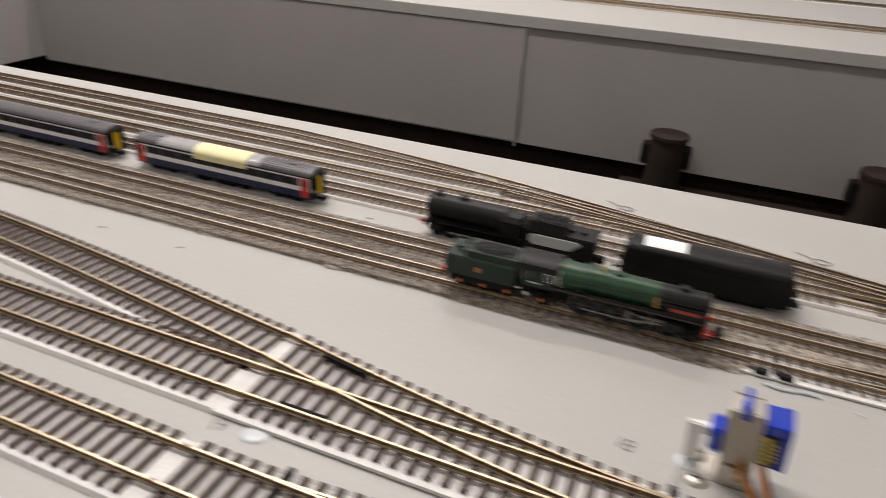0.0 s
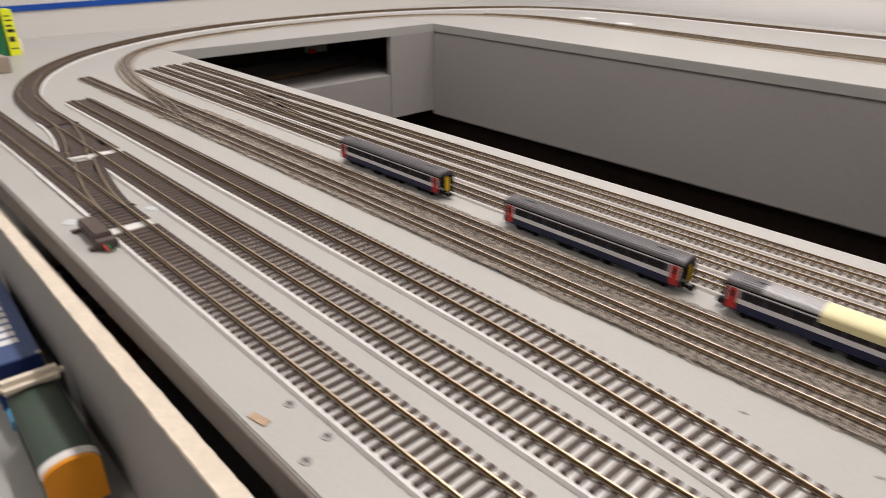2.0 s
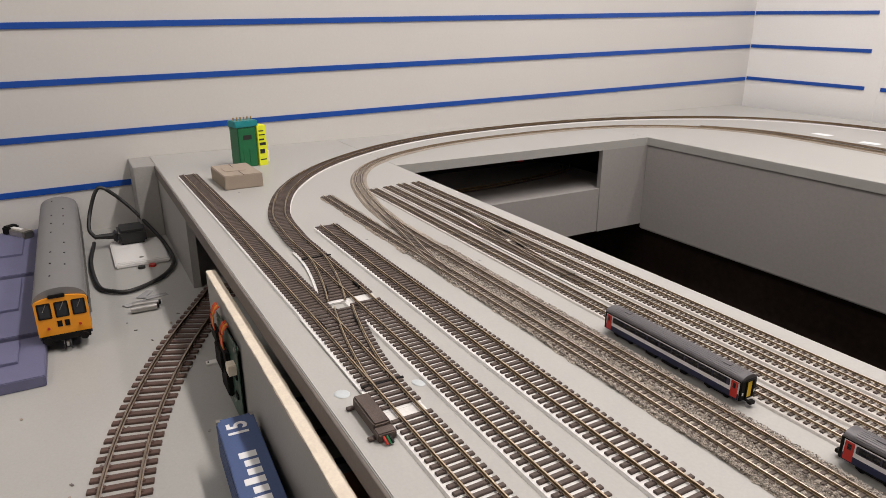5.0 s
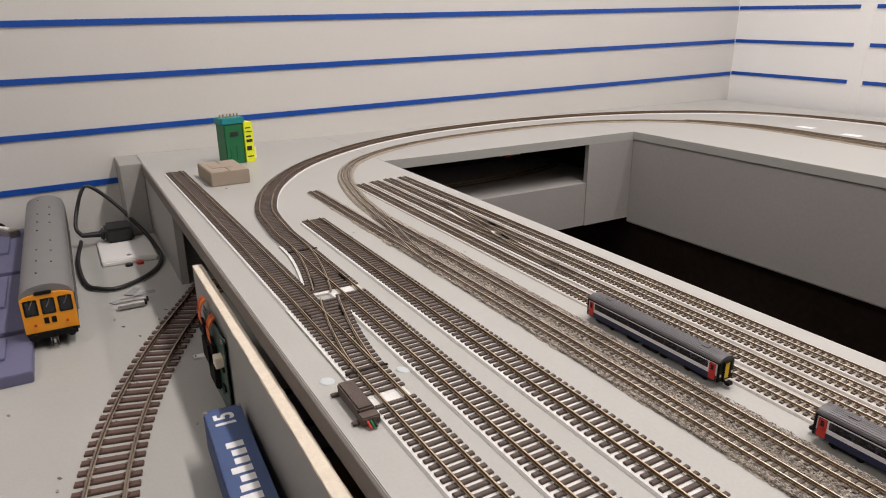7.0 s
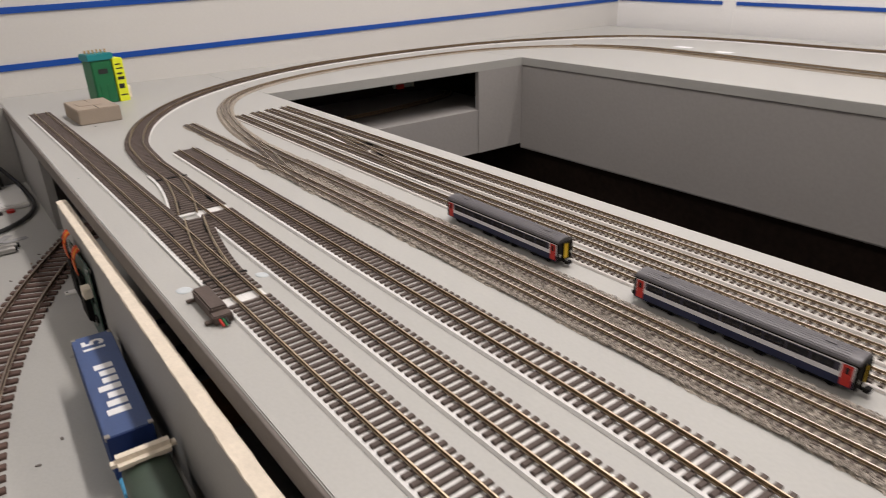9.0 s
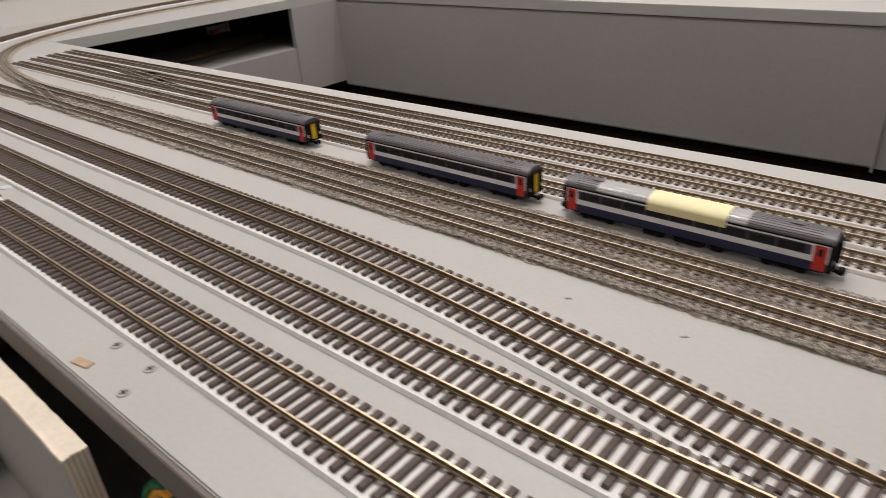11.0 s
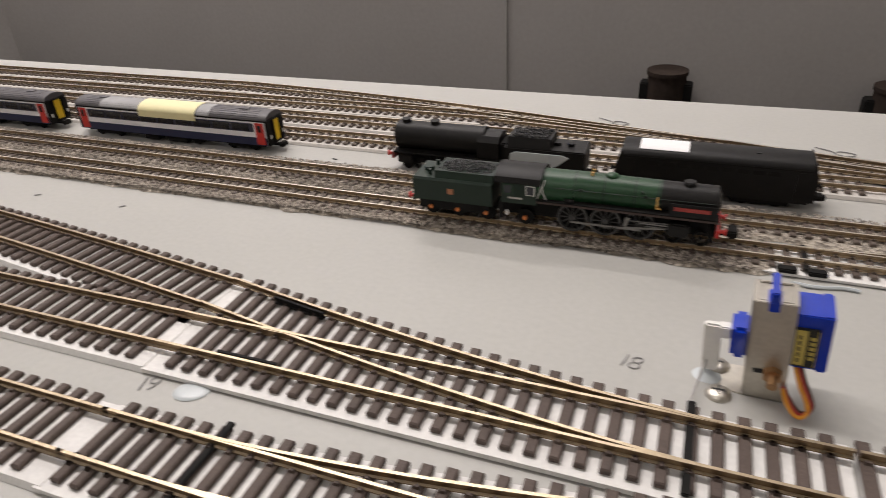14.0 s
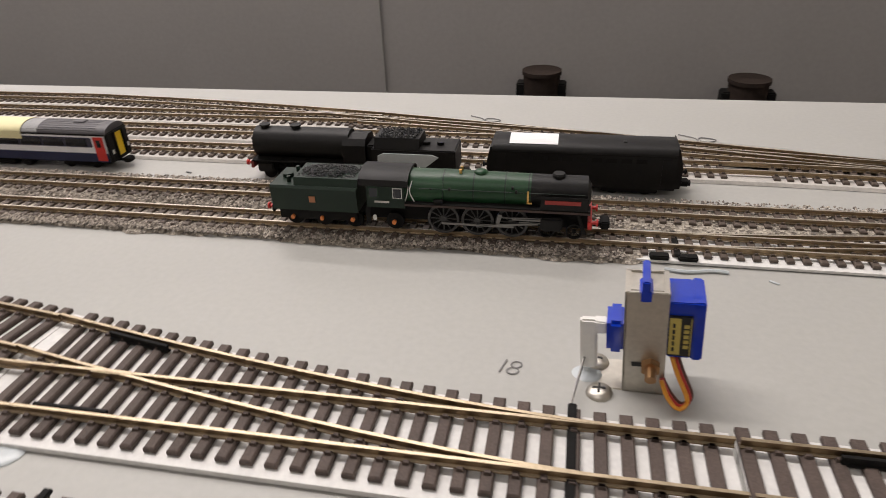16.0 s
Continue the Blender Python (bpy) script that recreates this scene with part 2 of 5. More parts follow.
def box(bm, x0, x1, y0, y1, z0, z1, bevel=0.0):
    v = [bm.verts.new((x, y, z)) for z in (z0, z1) for y in (y0, y1) for x in (x0, x1)]
    f = [bm.faces.new([v[i] for i in q]) for q in ((0, 2, 3, 1), (4, 5, 7, 6), (0, 1, 5, 4), (2, 6, 7, 3), (0, 4, 6, 2), (1, 3, 7, 5))]
    if bevel:
        e = list({e for q in f for e in q.edges})
        bmesh.ops.bevel(bm, geom=e, offset=bevel, segments=2, affect="EDGES")
    return bm


def slab(x0, x1, y0, y1, z0, z1, bevel=0.0):
    return box(bmesh.new(), x0, x1, y0, y1, z0, z1, bevel)


def rod(bm, p0, p1, r, seg=12, r1=None):
    p0, p1 = Vector(p0), Vector(p1)
    d = p1 - p0
    q = d.to_track_quat("Z", "Y").to_matrix().to_4x4()
    bmesh.ops.create_cone(bm, cap_ends=True, segments=seg, radius1=r, radius2=r if r1 is None else r1, depth=d.length,
                          matrix=Matrix.Translation((p0 + p1) / 2) @ q)
    return bm


def ball(bm, p, rx, ry, rz, u=12, v=8):
    bmesh.ops.create_uvsphere(bm, u_segments=u, v_segments=v, radius=1, matrix=Matrix.Translation(p) @ Matrix.Diagonal((rx, ry, rz, 1)))
    return bm


def prism(bm, outline, x0, x1):
    """A closed outline of (y, z) drawn out along x."""
    a = [bm.verts.new((x0, y, z)) for y, z in outline]
    b = [bm.verts.new((x1, y, z)) for y, z in outline]
    n = len(outline)
    bm.faces.new(a[::-1])
    bm.faces.new(b)
    for i in range(n):
        bm.faces.new((a[i], a[(i + 1) % n], b[(i + 1) % n], b[i]))
    bmesh.ops.recalc_face_normals(bm, faces=bm.faces)
    return bm


def prism_y(bm, outline, y0, y1):
    """A closed outline of (x, z) drawn out along y."""
    a = [bm.verts.new((x, y0, z)) for x, z in outline]
    b = [bm.verts.new((x, y1, z)) for x, z in outline]
    n = len(outline)
    bm.faces.new(a)
    bm.faces.new(b[::-1])
    for i in range(n):
        bm.faces.new((a[i], b[i], b[(i + 1) % n], a[(i + 1) % n]))
    bmesh.ops.recalc_face_normals(bm, faces=bm.faces)
    return bm


def spline(points, step, snug=0.7):
    """Even samples (place, heading) along a smooth line through points."""
    p = [Vector((*q, 0)) if len(q) == 2 else Vector(q) for q in points]
    p = [p[0] * 2 - p[1]] + p + [p[-1] * 2 - p[-2]]
    fine = []
    for i in range(1, len(p) - 2):
        a, b, c, d = p[i - 1:i + 3]
        n = max(8, int((c - b).length / 0.004))
        for k in range(n):
            t = k / n
            fine.append(0.5 * (2 * b + (c - a) * t + (2 * a - 5 * b + 4 * c - d) * t * t + (3 * b - a - 3 * c + d) * t ** 3))
    fine.append(p[-2])
    out, due, run = [], 0.0, 0.0
    for a, b in zip(fine, fine[1:]):
        seg = (b - a).length
        while due <= run + seg:
            out.append((a.lerp(b, (due - run) / seg), (b - a).normalized()))
            due += step
        run += seg
    if (out[-1][0] - fine[-1]).length > step * snug:
        out.append((fine[-1], (fine[-1] - fine[-2]).normalized()))
    return out


def sweep(bm, line, profile, closed=True):
    """A (side, up) profile carried along samples of a flat line."""
    rings = []
    for p, d in line:
        s = Vector((-d.y, d.x, 0)).normalized()
        rings.append([bm.verts.new(p + s * a + Vector((0, 0, b))) for a, b in profile])
    n = len(profile)
    for a, b in zip(rings, rings[1:]):
        for i in range(n if closed else n - 1):
            bm.faces.new((a[i], a[(i + 1) % n], b[(i + 1) % n], b[i]))
    if closed:
        bm.faces.new(rings[0])
        bm.faces.new(rings[-1][::-1])
    bmesh.ops.recalc_face_normals(bm, faces=bm.faces)
    return bm


def wire(points, r, step=0.004, seg=8):
    """A round flexible lead through 3D points."""
    bm = bmesh.new()
    line = spline([Vector(p) for p in points], step)
    rings = []
    for p, d in line:
        u = d.cross(Vector((0.3, 0.2, 1))).normalized()
        w = d.cross(u)
        rings.append([bm.verts.new(p + (u * math.cos(a) + w * math.sin(a)) * r) for a in [k * math.tau / seg for k in range(seg)]])
    for a, b in zip(rings, rings[1:]):
        for i in range(seg):
            bm.faces.new((a[i], a[(i + 1) % seg], b[(i + 1) % seg], b[i]))
    bm.faces.new(rings[0]), bm.faces.new(rings[-1])
    bmesh.ops.recalc_face_normals(bm, faces=bm.faces)
    return bm


def structure(name, bm, material, label, category):
    return tagged(part(name, bm, material, None), label, category, kind="structure")


# ---- structure: room, upper board with its well, lower shelf ----
FRONT, NEAR, FAR, WELL_L, WALL_B, WALL_F = 0.3835, 0.771, 1.404, -1.125, -1.445, 2.145
BOARD_F = 2.10
LOW = -0.135
T = 0.018
structure("baseboard_top", slab(WALL_B, 1.5, FRONT, NEAR, -T, 0, 0.0008), M_BOARD, "smooth grey painted baseboard carrying the model tracks", "baseboard")
structure("baseboard_far", slab(WALL_B, 1.5, FAR, BOARD_F, -T, 0, 0.0008), M_BOARD, "grey painted baseboard beyond the open well", "baseboard")
structure("baseboard_end", slab(WALL_B, WELL_L, NEAR, FAR, -T, 0, 0.0), M_BOARD, "grey painted baseboard at the end of the well", "baseboard")
structure("well_wall_far", slab(WELL_L, 1.5, FAR + 0.004, FAR + 0.016, -0.217, -T), M_WELL, "tall flat grey panel closing the far side of the well", "panel")
structure("well_wall_far_left", slab(WELL_L + 0.001, 0.0085, FAR + 0.0015, FAR + 0.004, -0.214, -T - 0.001), M_WELL, "flat grey panel section butted at a seam", "panel")
# Upright sheet in floor colour: the recess shade is painted, not cast.
structure("well_wall_far_low", slab(WELL_L - 0.3, 1.5, FAR + 0.03, FAR + 0.042, -0.75, -0.217), M_FLOOR, "dark sheet standing for the shaded recess below the well panel", "panel")
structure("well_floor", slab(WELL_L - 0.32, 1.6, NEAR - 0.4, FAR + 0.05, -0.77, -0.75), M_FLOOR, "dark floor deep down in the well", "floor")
OP1, OPZ0, OPZ1 = 1.272, -0.105, -0.006
structure("well_wall_end", slab(WELL_L - 0.012, WELL_L, OP1, FAR + 0.004, -0.205, -T), M_WELL, "grey end panel beside the wide opening", "panel")
structure("well_wall_end_low", slab(WELL_L - 0.009, WELL_L - 0.003, NEAR - 0.2, OP1, -0.205, OPZ0), M_WELL, "grey panel below the wide opening", "panel")
structure("tunnel_shelf", slab(WALL_B, WELL_L - 0.009, NEAR - 0.2, OP1 + 0.1, OPZ0 - 0.012, OPZ0), M_WELL, "grey shelf inside the opening with a hidden track", "shelf")
# Back and side coloured near black to stand for shade inside the opening.
structure("tunnel_back", slab(WALL_B, WALL_B + 0.01, NEAR - 0.2, OP1 + 0.1, OPZ0, -T), M_DARK, "back sheet of the opening, coloured dark for its shade", "panel")
structure("tunnel_side", slab(WALL_B, WELL_L - 0.012, OP1 + 0.1, OP1 + 0.112, OPZ0, -T), M_DARK, "side sheet of the opening, coloured dark for its shade", "panel")
structure("board_front_rail", slab(-0.15, 1.5, FRONT + 0.010, FRONT + 0.028, -0.070, -T), M_BATTEN, "grey-brown batten under the board's front edge", "batten")
# Darker strip over the board's front face, holding its shade in the colour.
structure("board_edge_shade", slab(-1.345, 1.5, FRONT - 0.0025, FRONT - 0.0001, -T - 0.001, -0.0008, 0.0004), M_BATTEN, "raw front edge of the baseboard, grey-brown with its shade painted in", "board edge")
structure("board_front_fascia", slab(WALL_B, -1.04, FRONT + 0.001, FRONT + 0.012, LOW, -T), M_FASCIA, "grey painted fascia under the end of the board", "fascia")
structure("board_end_block", slab(WALL_B, -1.345, 0.345, FRONT + 0.0005, LOW, -0.001, 0.001), M_FASCIA, "grey painted block closing the end of the board", "block")
# Dark sheet in place of the unlit void below the board.
structure("board_front_shade", slab(-1.04, 1.5, FRONT + 0.07, FRONT + 0.08, -0.6, -T), M_DARK, "dark sheet standing for the shade under the board", "panel")
structure("lower_shelf", slab(WALL_B, -0.05, -0.5, FRONT + 0.07, LOW - 0.018, LOW, 0.0), M_BOARD, "grey painted lower shelf", "shelf")
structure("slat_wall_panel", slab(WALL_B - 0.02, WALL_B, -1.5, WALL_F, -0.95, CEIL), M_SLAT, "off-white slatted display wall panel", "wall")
structure("slat_wall_far", slab(WALL_B - 0.02, 1.6, WALL_F, WALL_F + 0.02, -0.95, CEIL), M_SLAT_LIT, "off-white slatted display wall panel", "wall")
structure("wall_right", slab(1.6, 1.62, -1.5, WALL_F + 0.02, -0.95, CEIL), M_WALL, "plain white wall", "wall")
structure("wall_behind", slab(WALL_B - 0.02, 1.62, -1.52, -1.5, -0.95, CEIL), M_WALL, "plain white wall", "wall")
structure("ceiling", slab(WALL_B - 0.02, 1.62, -1.52, WALL_F + 0.02, CEIL, CEIL + 0.03), M_CEIL, "plain white ceiling", "ceiling")
structure("floor", slab(WALL_B - 0.02, 1.62, -1.52, WALL_F + 0.02, -0.97, -0.95), M_FLOOR, "dark floor", "floor")

# blue inserts in the slat walls
for k in range(-1, 14):
    z = 0.0455 + 0.0975 * k
    if z > CEIL - 0.1:
        break
    bm = slab(-0.001, 0.0025, -1.48, 2.140, -0.0055, 0.0055)
    s = structure("slat_insert", bm, M_BLUE_SLAT, "blue plastic strip set in a slat wall groove", "slat strip")
    s.matrix_world = pose(WALL_B, 0, z) @ Matrix.Rotation(radians(0.89), 4, "X")
    for x0, x1 in ((0.004, 0.370), (0.412, 1.15), (1.19, 1.93), (1.97, 2.98)):
        s = structure("slat_insert", slab(x0, x1, -0.0025, 0.001, -0.0048, 0.0048), M_BLUE_SLAT, "blue plastic strip set in a slat wall groove", "slat strip")
        s.matrix_world = pose(WALL_B, WALL_F, 0.081 + 0.0965 * k) @ Matrix.Rotation(radians(0.35), 4, "Y")

for x in (-1.059, -0.275, 0.505):
    structure("wall_post", slab(x - 0.0195, x + 0.0195, WALL_F - 0.0012, WALL_F, -0.02, CEIL - 0.01), M_SLAT_LIT, "white upright between slat wall sections", "post")

# Battens out of view; the last one goes with the added fill lamp.
for x, y in ((-0.35, 0.95), (-0.5, 1.72), (-0.3, -0.7)):
    lamp = thing("ceiling_light", pose(x, y, CEIL), "unseen white ceiling batten light with a glowing tube", "ceiling light", "ceiling lights")
    part("batten", slab(-0.78, 0.78, -0.03, 0.03, -0.035, 0), M_CEIL, lamp)
    part("tube", rod(bmesh.new(), (-0.75, 0, -0.055), (0.75, 0, -0.055), 0.013, 16), glow("tube_glow", (1, 0.95, 0.88), 2.0), lamp)
    for e in (-0.76, 0.76):
        part("tube_holder", slab(e - 0.01, e + 0.01, -0.015, 0.015, -0.075, -0.03, 0.002), M_CEIL, lamp)

# ---- tracks ----
def rail_profile(w, h, z0):
    """A flat-bottomed rail: head, web and foot."""
    return [(-w * 0.95, z0), (w * 0.95, z0), (w * 0.95, z0 + h * 0.15), (w * 0.25, z0 + h * 0.25), (w * 0.25, z0 + h * 0.68),
            (w * 0.55, z0 + h * 0.74), (w * 0.5, z0 + h), (-w * 0.5, z0 + h), (-w * 0.55, z0 + h * 0.74), (-w * 0.25, z0 + h * 0.68),
            (-w * 0.25, z0 + h * 0.25), (-w * 0.95, z0 + h * 0.15)]


class Gauge:
    def __init__(self, gauge, pitch, length, width, thick, rail_w, rail_h, foam, sleeper, rail):
        self.g, self.pitch, self.len, self.wid, self.th, self.rw, self.rh, self.foam, self.ms, self.mr = gauge, pitch, length, width, thick, rail_w, rail_h, foam, sleeper, rail

    def top(self):
        return self.foam + self.th + self.rh


HO = Gauge(0.0165, 0.00665, 0.0300, 0.0033, 0.0017, 0.00095, 0.0026, 0.0022, M_SLEEPER, M_RAIL)
NG = Gauge(0.0090, 0.0056, 0.0170, 0.0027, 0.0012, 0.0008, 0.0020, 0.0016, M_SLEEPER_N, M_RAIL_N)
OG = Gauge(0.0320, 0.0148, 0.0545, 0.0066, 0.0030, 0.0020, 0.0042, 0.0, M_SLEEPER_O, M_RAIL_O)


def sleeper_shape(bm, k, length=None, m=None, seats=None):
    """One moulded sleeper with its four rail chairs."""
    h = (length or k.len) / 2
    before = len(bm.verts)
    w, t, b = k.wid / 2, k.th, k.th * 0.25
    rings = []
    for z, i in ((k.foam, 0), (k.foam + t - b, 0), (k.foam + t, b)):
        rings.append([bm.verts.new((x, y, z)) for x, y in ((-w + i, -h + i), (w - i, -h + i), (w - i, h - i), (-w + i, h - i))])
    for a, c in zip(rings, rings[1:]):
        for i in range(4):
            bm.faces.new((a[i], a[(i + 1) % 4], c[(i + 1) % 4], c[i]))
    bm.faces.new(rings[-1])
    for seat in seats or (-k.g / 2, k.g / 2):
        for o in (-1, 1):
            y = seat + o * k.rw * 1.5
            r = k.rw * 0.6
            x = w * 0.6
            lo = [bm.verts.new((a, c, k.foam + t)) for a, c in ((-x, y - r), (x, y - r), (x, y + r), (-x, y + r))]
            hi = [bm.verts.new((a, c, k.foam + t + k.rh * 0.34)) for a, c in ((-x * 0.7, y - r * 0.7), (x * 0.7, y - r * 0.7), (x * 0.7, y + r * 0.7), (-x * 0.7, y + r * 0.7))]
            for i in range(4):
                bm.faces.new((lo[i], lo[(i + 1) % 4], hi[(i + 1) % 4], hi[i]))
            bm.faces.new(hi)
    if m is not None:
        bm.verts.ensure_lookup_table()
        for v in bm.verts[before:]:
            v.co = m @ v.co
    return bm


SHARED = {}


def shared_sleeper(k):
    if id(k) not in SHARED:
        me = bpy.data.meshes.new("sleeper")
        bm = sleeper_shape(bmesh.new(), k)
        bm.to_mesh(me)
        bm.free()
        me.materials.append(k.ms)
        SHARED[id(k)] = me
    return SHARED[id(k)]


def track(name, pts, k, label, z=0.0, near=None, foam=True, gaps=(), group=""):
    """Flexible track along a plan line. near: the (x0, x1) stretch whose sleepers are parts of their own."""
    th = thing(name, pose(0, 0, z), label, "model track", group)
    line = spline(pts, 0.012, 0.03)
    if foam:
        edge = 0.0010 if name == "loop_track" else 0.0030
        bm = sweep(bmesh.new(), line, [(-k.len * 0.5 - edge, 0.0002), (k.len * 0.5 - 0.001, 0.0002), (k.len * 0.5 - 0.0016, k.foam), (-k.len * 0.5 - edge + 0.001, k.foam)])
        part("underlay", bm, M_FOAM if k is HO else M_FOAM_G, th, "pale foam underlay strip")
    z0 = k.foam + k.th * 0.9
    for s in (-1, 1):
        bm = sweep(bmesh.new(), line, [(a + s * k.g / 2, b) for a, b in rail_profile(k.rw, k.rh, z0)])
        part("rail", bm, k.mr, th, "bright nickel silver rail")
    rest = bmesh.new()
    one = shared_sleeper(k)
    for p, d in spline(pts, k.pitch):
        if any(a < p.x < b for a, b in gaps):
            continue
        m = pose(p.x, p.y, 0, 0, 0, math.degrees(math.atan2(d.y, d.x)))
        if near and near[0] < p.x < near[1]:
            ob = new("sleeper", one)
            ob.parent = th
            ob.matrix_basis = m
        else:
            sleeper_shape(rest, k, None, m)
    if rest.verts:
        tagged(part("sleeper_strip", rest, k.ms, th, "row of brown plastic sleepers"), kind="stuff")
    else:
        rest.free()
    return th


def turnout(name, x, y, way, side, length, k, label, d, power=1.6, z=0.0, foam=True, group="", last=1.07):
    """A turnout: toe at (x, y), running along way (+1 or -1 in x), diverging to side (+1 or -1 in y) by d at its end."""
    th = thing(name, pose(x, y, z), label, "turnout", group)
    z0 = k.foam + k.th * 0.9
    steps = [i / 40 for i in range(-6, 41)]

    def at(u, branch):
        q = max(u, 0.0)
        return Vector((way * u * length, side * d * q ** power if branch else 0.0, 0.0))

    def run(branch, off, u0=-0.15, u1=1.0, drop=0.0):
        pts = [u for u in steps if u0 <= u <= u1]
        out = []
        for u in pts:
            a, b = at(u, branch), at(u + 0.01, branch)
            dv = (b - a).normalized() * (1 if way > 0 else -1)
            dv = dv if dv.x > 0 else -dv
            out.append((a, dv))
        return sweep(bmesh.new(), out, [(o + off, h - drop) for o, h in rail_profile(k.rw, k.rh, z0)])

    h = k.g / 2
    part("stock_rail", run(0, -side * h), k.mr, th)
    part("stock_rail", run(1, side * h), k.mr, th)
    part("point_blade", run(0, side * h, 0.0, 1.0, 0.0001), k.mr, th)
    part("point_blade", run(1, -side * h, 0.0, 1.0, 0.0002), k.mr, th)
    frog = min((u for u in steps if u > 0), key=lambda u: abs(d * u ** power - k.g))
    part("check_rail", run(0, -side * (h - k.rw * 1.9), max(frog - 0.075, 0.05), min(frog + 0.075, 1.0), 0.0003), M_BLACK_M, th, "black plastic check rail")
    part("check_rail", run(1, side * (h - k.rw * 1.9), max(frog - 0.075, 0.05), min(frog + 0.075, 1.0), 0.0003), M_BLACK_M, th, "black plastic check rail")
    fp = at(frog, 0) + Vector((0, side * h, 0))
    part("frog", slab(min(fp.x - 0.006, fp.x + 0.006), max(fp.x - 0.006, fp.x + 0.006), fp.y - k.rw * 0.9, fp.y + k.rw * 0.9, z0, z0 + k.rh * 0.9), k.mr, th)
    n = int(1.15 * length / k.pitch)
    for i in range(n):
        u = -0.12 + last * i / (n - 1)
        c = at(u, 1).y
        lo, hi = min(0, c) - k.len / 2, max(0, c) + k.len / 2
        mid = (lo + hi) / 2
        bm = sleeper_shape(bmesh.new(), k, hi - lo, None, (-k.g / 2 - mid, k.g / 2 - mid, c - k.g / 2 - mid, c + k.g / 2 - mid))
        bmesh.ops.translate(bm, verts=bm.verts, vec=(way * u * length, (lo + hi) / 2, 0))
        part("sleeper", bm, k.ms, th)
    part("tie_bar", slab(*sorted((way * 0.012 - 0.0012, way * 0.012 + 0.0012)), -k.len * 0.56, k.len * 0.56, k.foam + k.th * 0.5, k.foam + k.th * 1.25, 0.0003), M_BLACK_M, th)
    if foam:
        bm = bmesh.new()
        a, b = [], []
        for u in steps[0::2]:
            p = at(u, 0)
            c = at(u, 1).y
            a.append((p.x, min(0, c) - k.len / 2 - 0.0028))
            b.append((p.x, max(0, c) + k.len / 2 - 0.001))
        ring = a + b[::-1]
        lo = [bm.verts.new((q[0], q[1], 0.0004)) for q in ring]
        hi = [bm.verts.new((q[0], q[1], k.foam - 0.0002)) for q in ring]
        bm.faces.new(lo), bm.faces.new(hi)
        for i in range(len(ring)):
            j = (i + 1) % len(ring)
            bm.faces.new((lo[i], lo[j], hi[j], hi[i]))
        bmesh.ops.recalc_face_normals(bm, faces=bm.faces)
        part("underlay", bm, M_FOAM, th, "white foam underlay")
    return th


YT1, YT2, YT3 = 0.4275, 0.4745, 0.529
HL = "model track with brown sleepers on white foam underlay"
track("siding_track", [(-1.214, 0.4205), (-0.9, 0.425), (-0.566, YT1)], HO, HL, group="siding tracks")
track("siding_track", [(-0.393, YT1), (0.0, YT1), (0.1635, YT1)], HO, HL, gaps=((-0.4, -0.385), (0.1575, 0.2)), near=(-0.36, 0.2), group="siding tracks")
track("siding_track", [(0.367, YT1), (0.6, YT1), (1.2, YT1)], HO, HL, near=(0.3, 0.5), group="siding tracks")
track("siding_track", [(-0.584, YT2), (-0.2, YT2), (0.1552, YT2)], HO, HL, gaps=((-0.6, -0.577), (0.1515, 0.2)), near=(-0.6, 0.2), group="siding tracks")
track("siding_track", [(0.56, YT2), (1.2, YT2)], HO, HL, near=(0.3, 0.4), group="siding tracks")
track("siding_track", [(-0.818, 0.5255), (-0.45, 0.5262), (-0.2, 0.5265), (-0.09, 0.5245), (0.0, 0.5172), (0.075, 0.5082), (0.1552, 0.4975)], HO, HL, gaps=((0.1520, 0.2),), near=(-0.6, 0.2), group="siding tracks")
track("loop_track", [(-0.743, YT2), (-0.80, 0.4755), (-0.911, 0.490), (-1.045, 0.545), (-1.175, 0.645), (-1.29, 0.80), (-1.36, 0.97), (-1.39, 1.15), (-1.395, 1.32), (-1.375, 1.50), (-1.315, 1.68), (-1.21, 1.84), (-1.06, 1.935), (-0.88, 1.965), (-0.6, 1.965), (0.2, 1.965), (1.4, 1.965)], HO, "long curving model track following the wall", group="loop tracks")
TL = "turnout with long brown sleepers and bright rails"
turnout("turnout", -0.722, YT2, 1, -1, 0.138, HO, TL, 0.0235, group="turnouts")
turnout("turnout", -0.416, YT1, -1, 1, 0.150, HO, TL, 0.0235, last=1.11, group="turnouts")
turnout("turnout", 0.333, YT2, -1, 1, 0.178, HO, TL, 0.0235, 1.5, group="turnouts")
turnout("turnout", 0.188, YT1, 1, 1, 0.178, HO, TL, 0.0235, group="turnouts")
turnout("turnout", 0.535, YT2, -1, -1, 0.174, HO, TL, 0.0235, last=1.11, group="turnouts")

YN1, YN2 = 0.5842, 0.6098
NL = "fine model track laid in loose granite ballast"
YARD = "fine model siding track on white underlay"
track("main_track", [(-0.965, 0.578), (-0.7, 0.5805), (-0.4, 0.583), (-0.1, YN1), (0.325, YN1)], NG, NL, near=(0.02, 0.33), foam=False, group="main tracks")
track("main_track", [(0.485, YN1), (1.2, YN1)], NG, NL, foam=False, group="main tracks")
track("main_track", [(1.2, YN2), (0.5, YN2), (0.0, YN2), (-0.3, 0.6092), (-0.7, 0.607), (-0.80, 0.610), (-0.905, 0.624), (-1.04, 0.66), (-1.14, 0.72), (-1.215, 0.82), (-1.265, 0.95), (-1.29, 1.1), (-1.295, 1.3), (-1.265, 1.46), (-1.175, 1.6), (-1.05, 1.665), (-0.916, 1.675), (-0.7, 1.66), (-0.2, 1.63), (1.4, 1.60)], NG, NL, near=(0.05, 0.4), foam=False, group="main tracks")
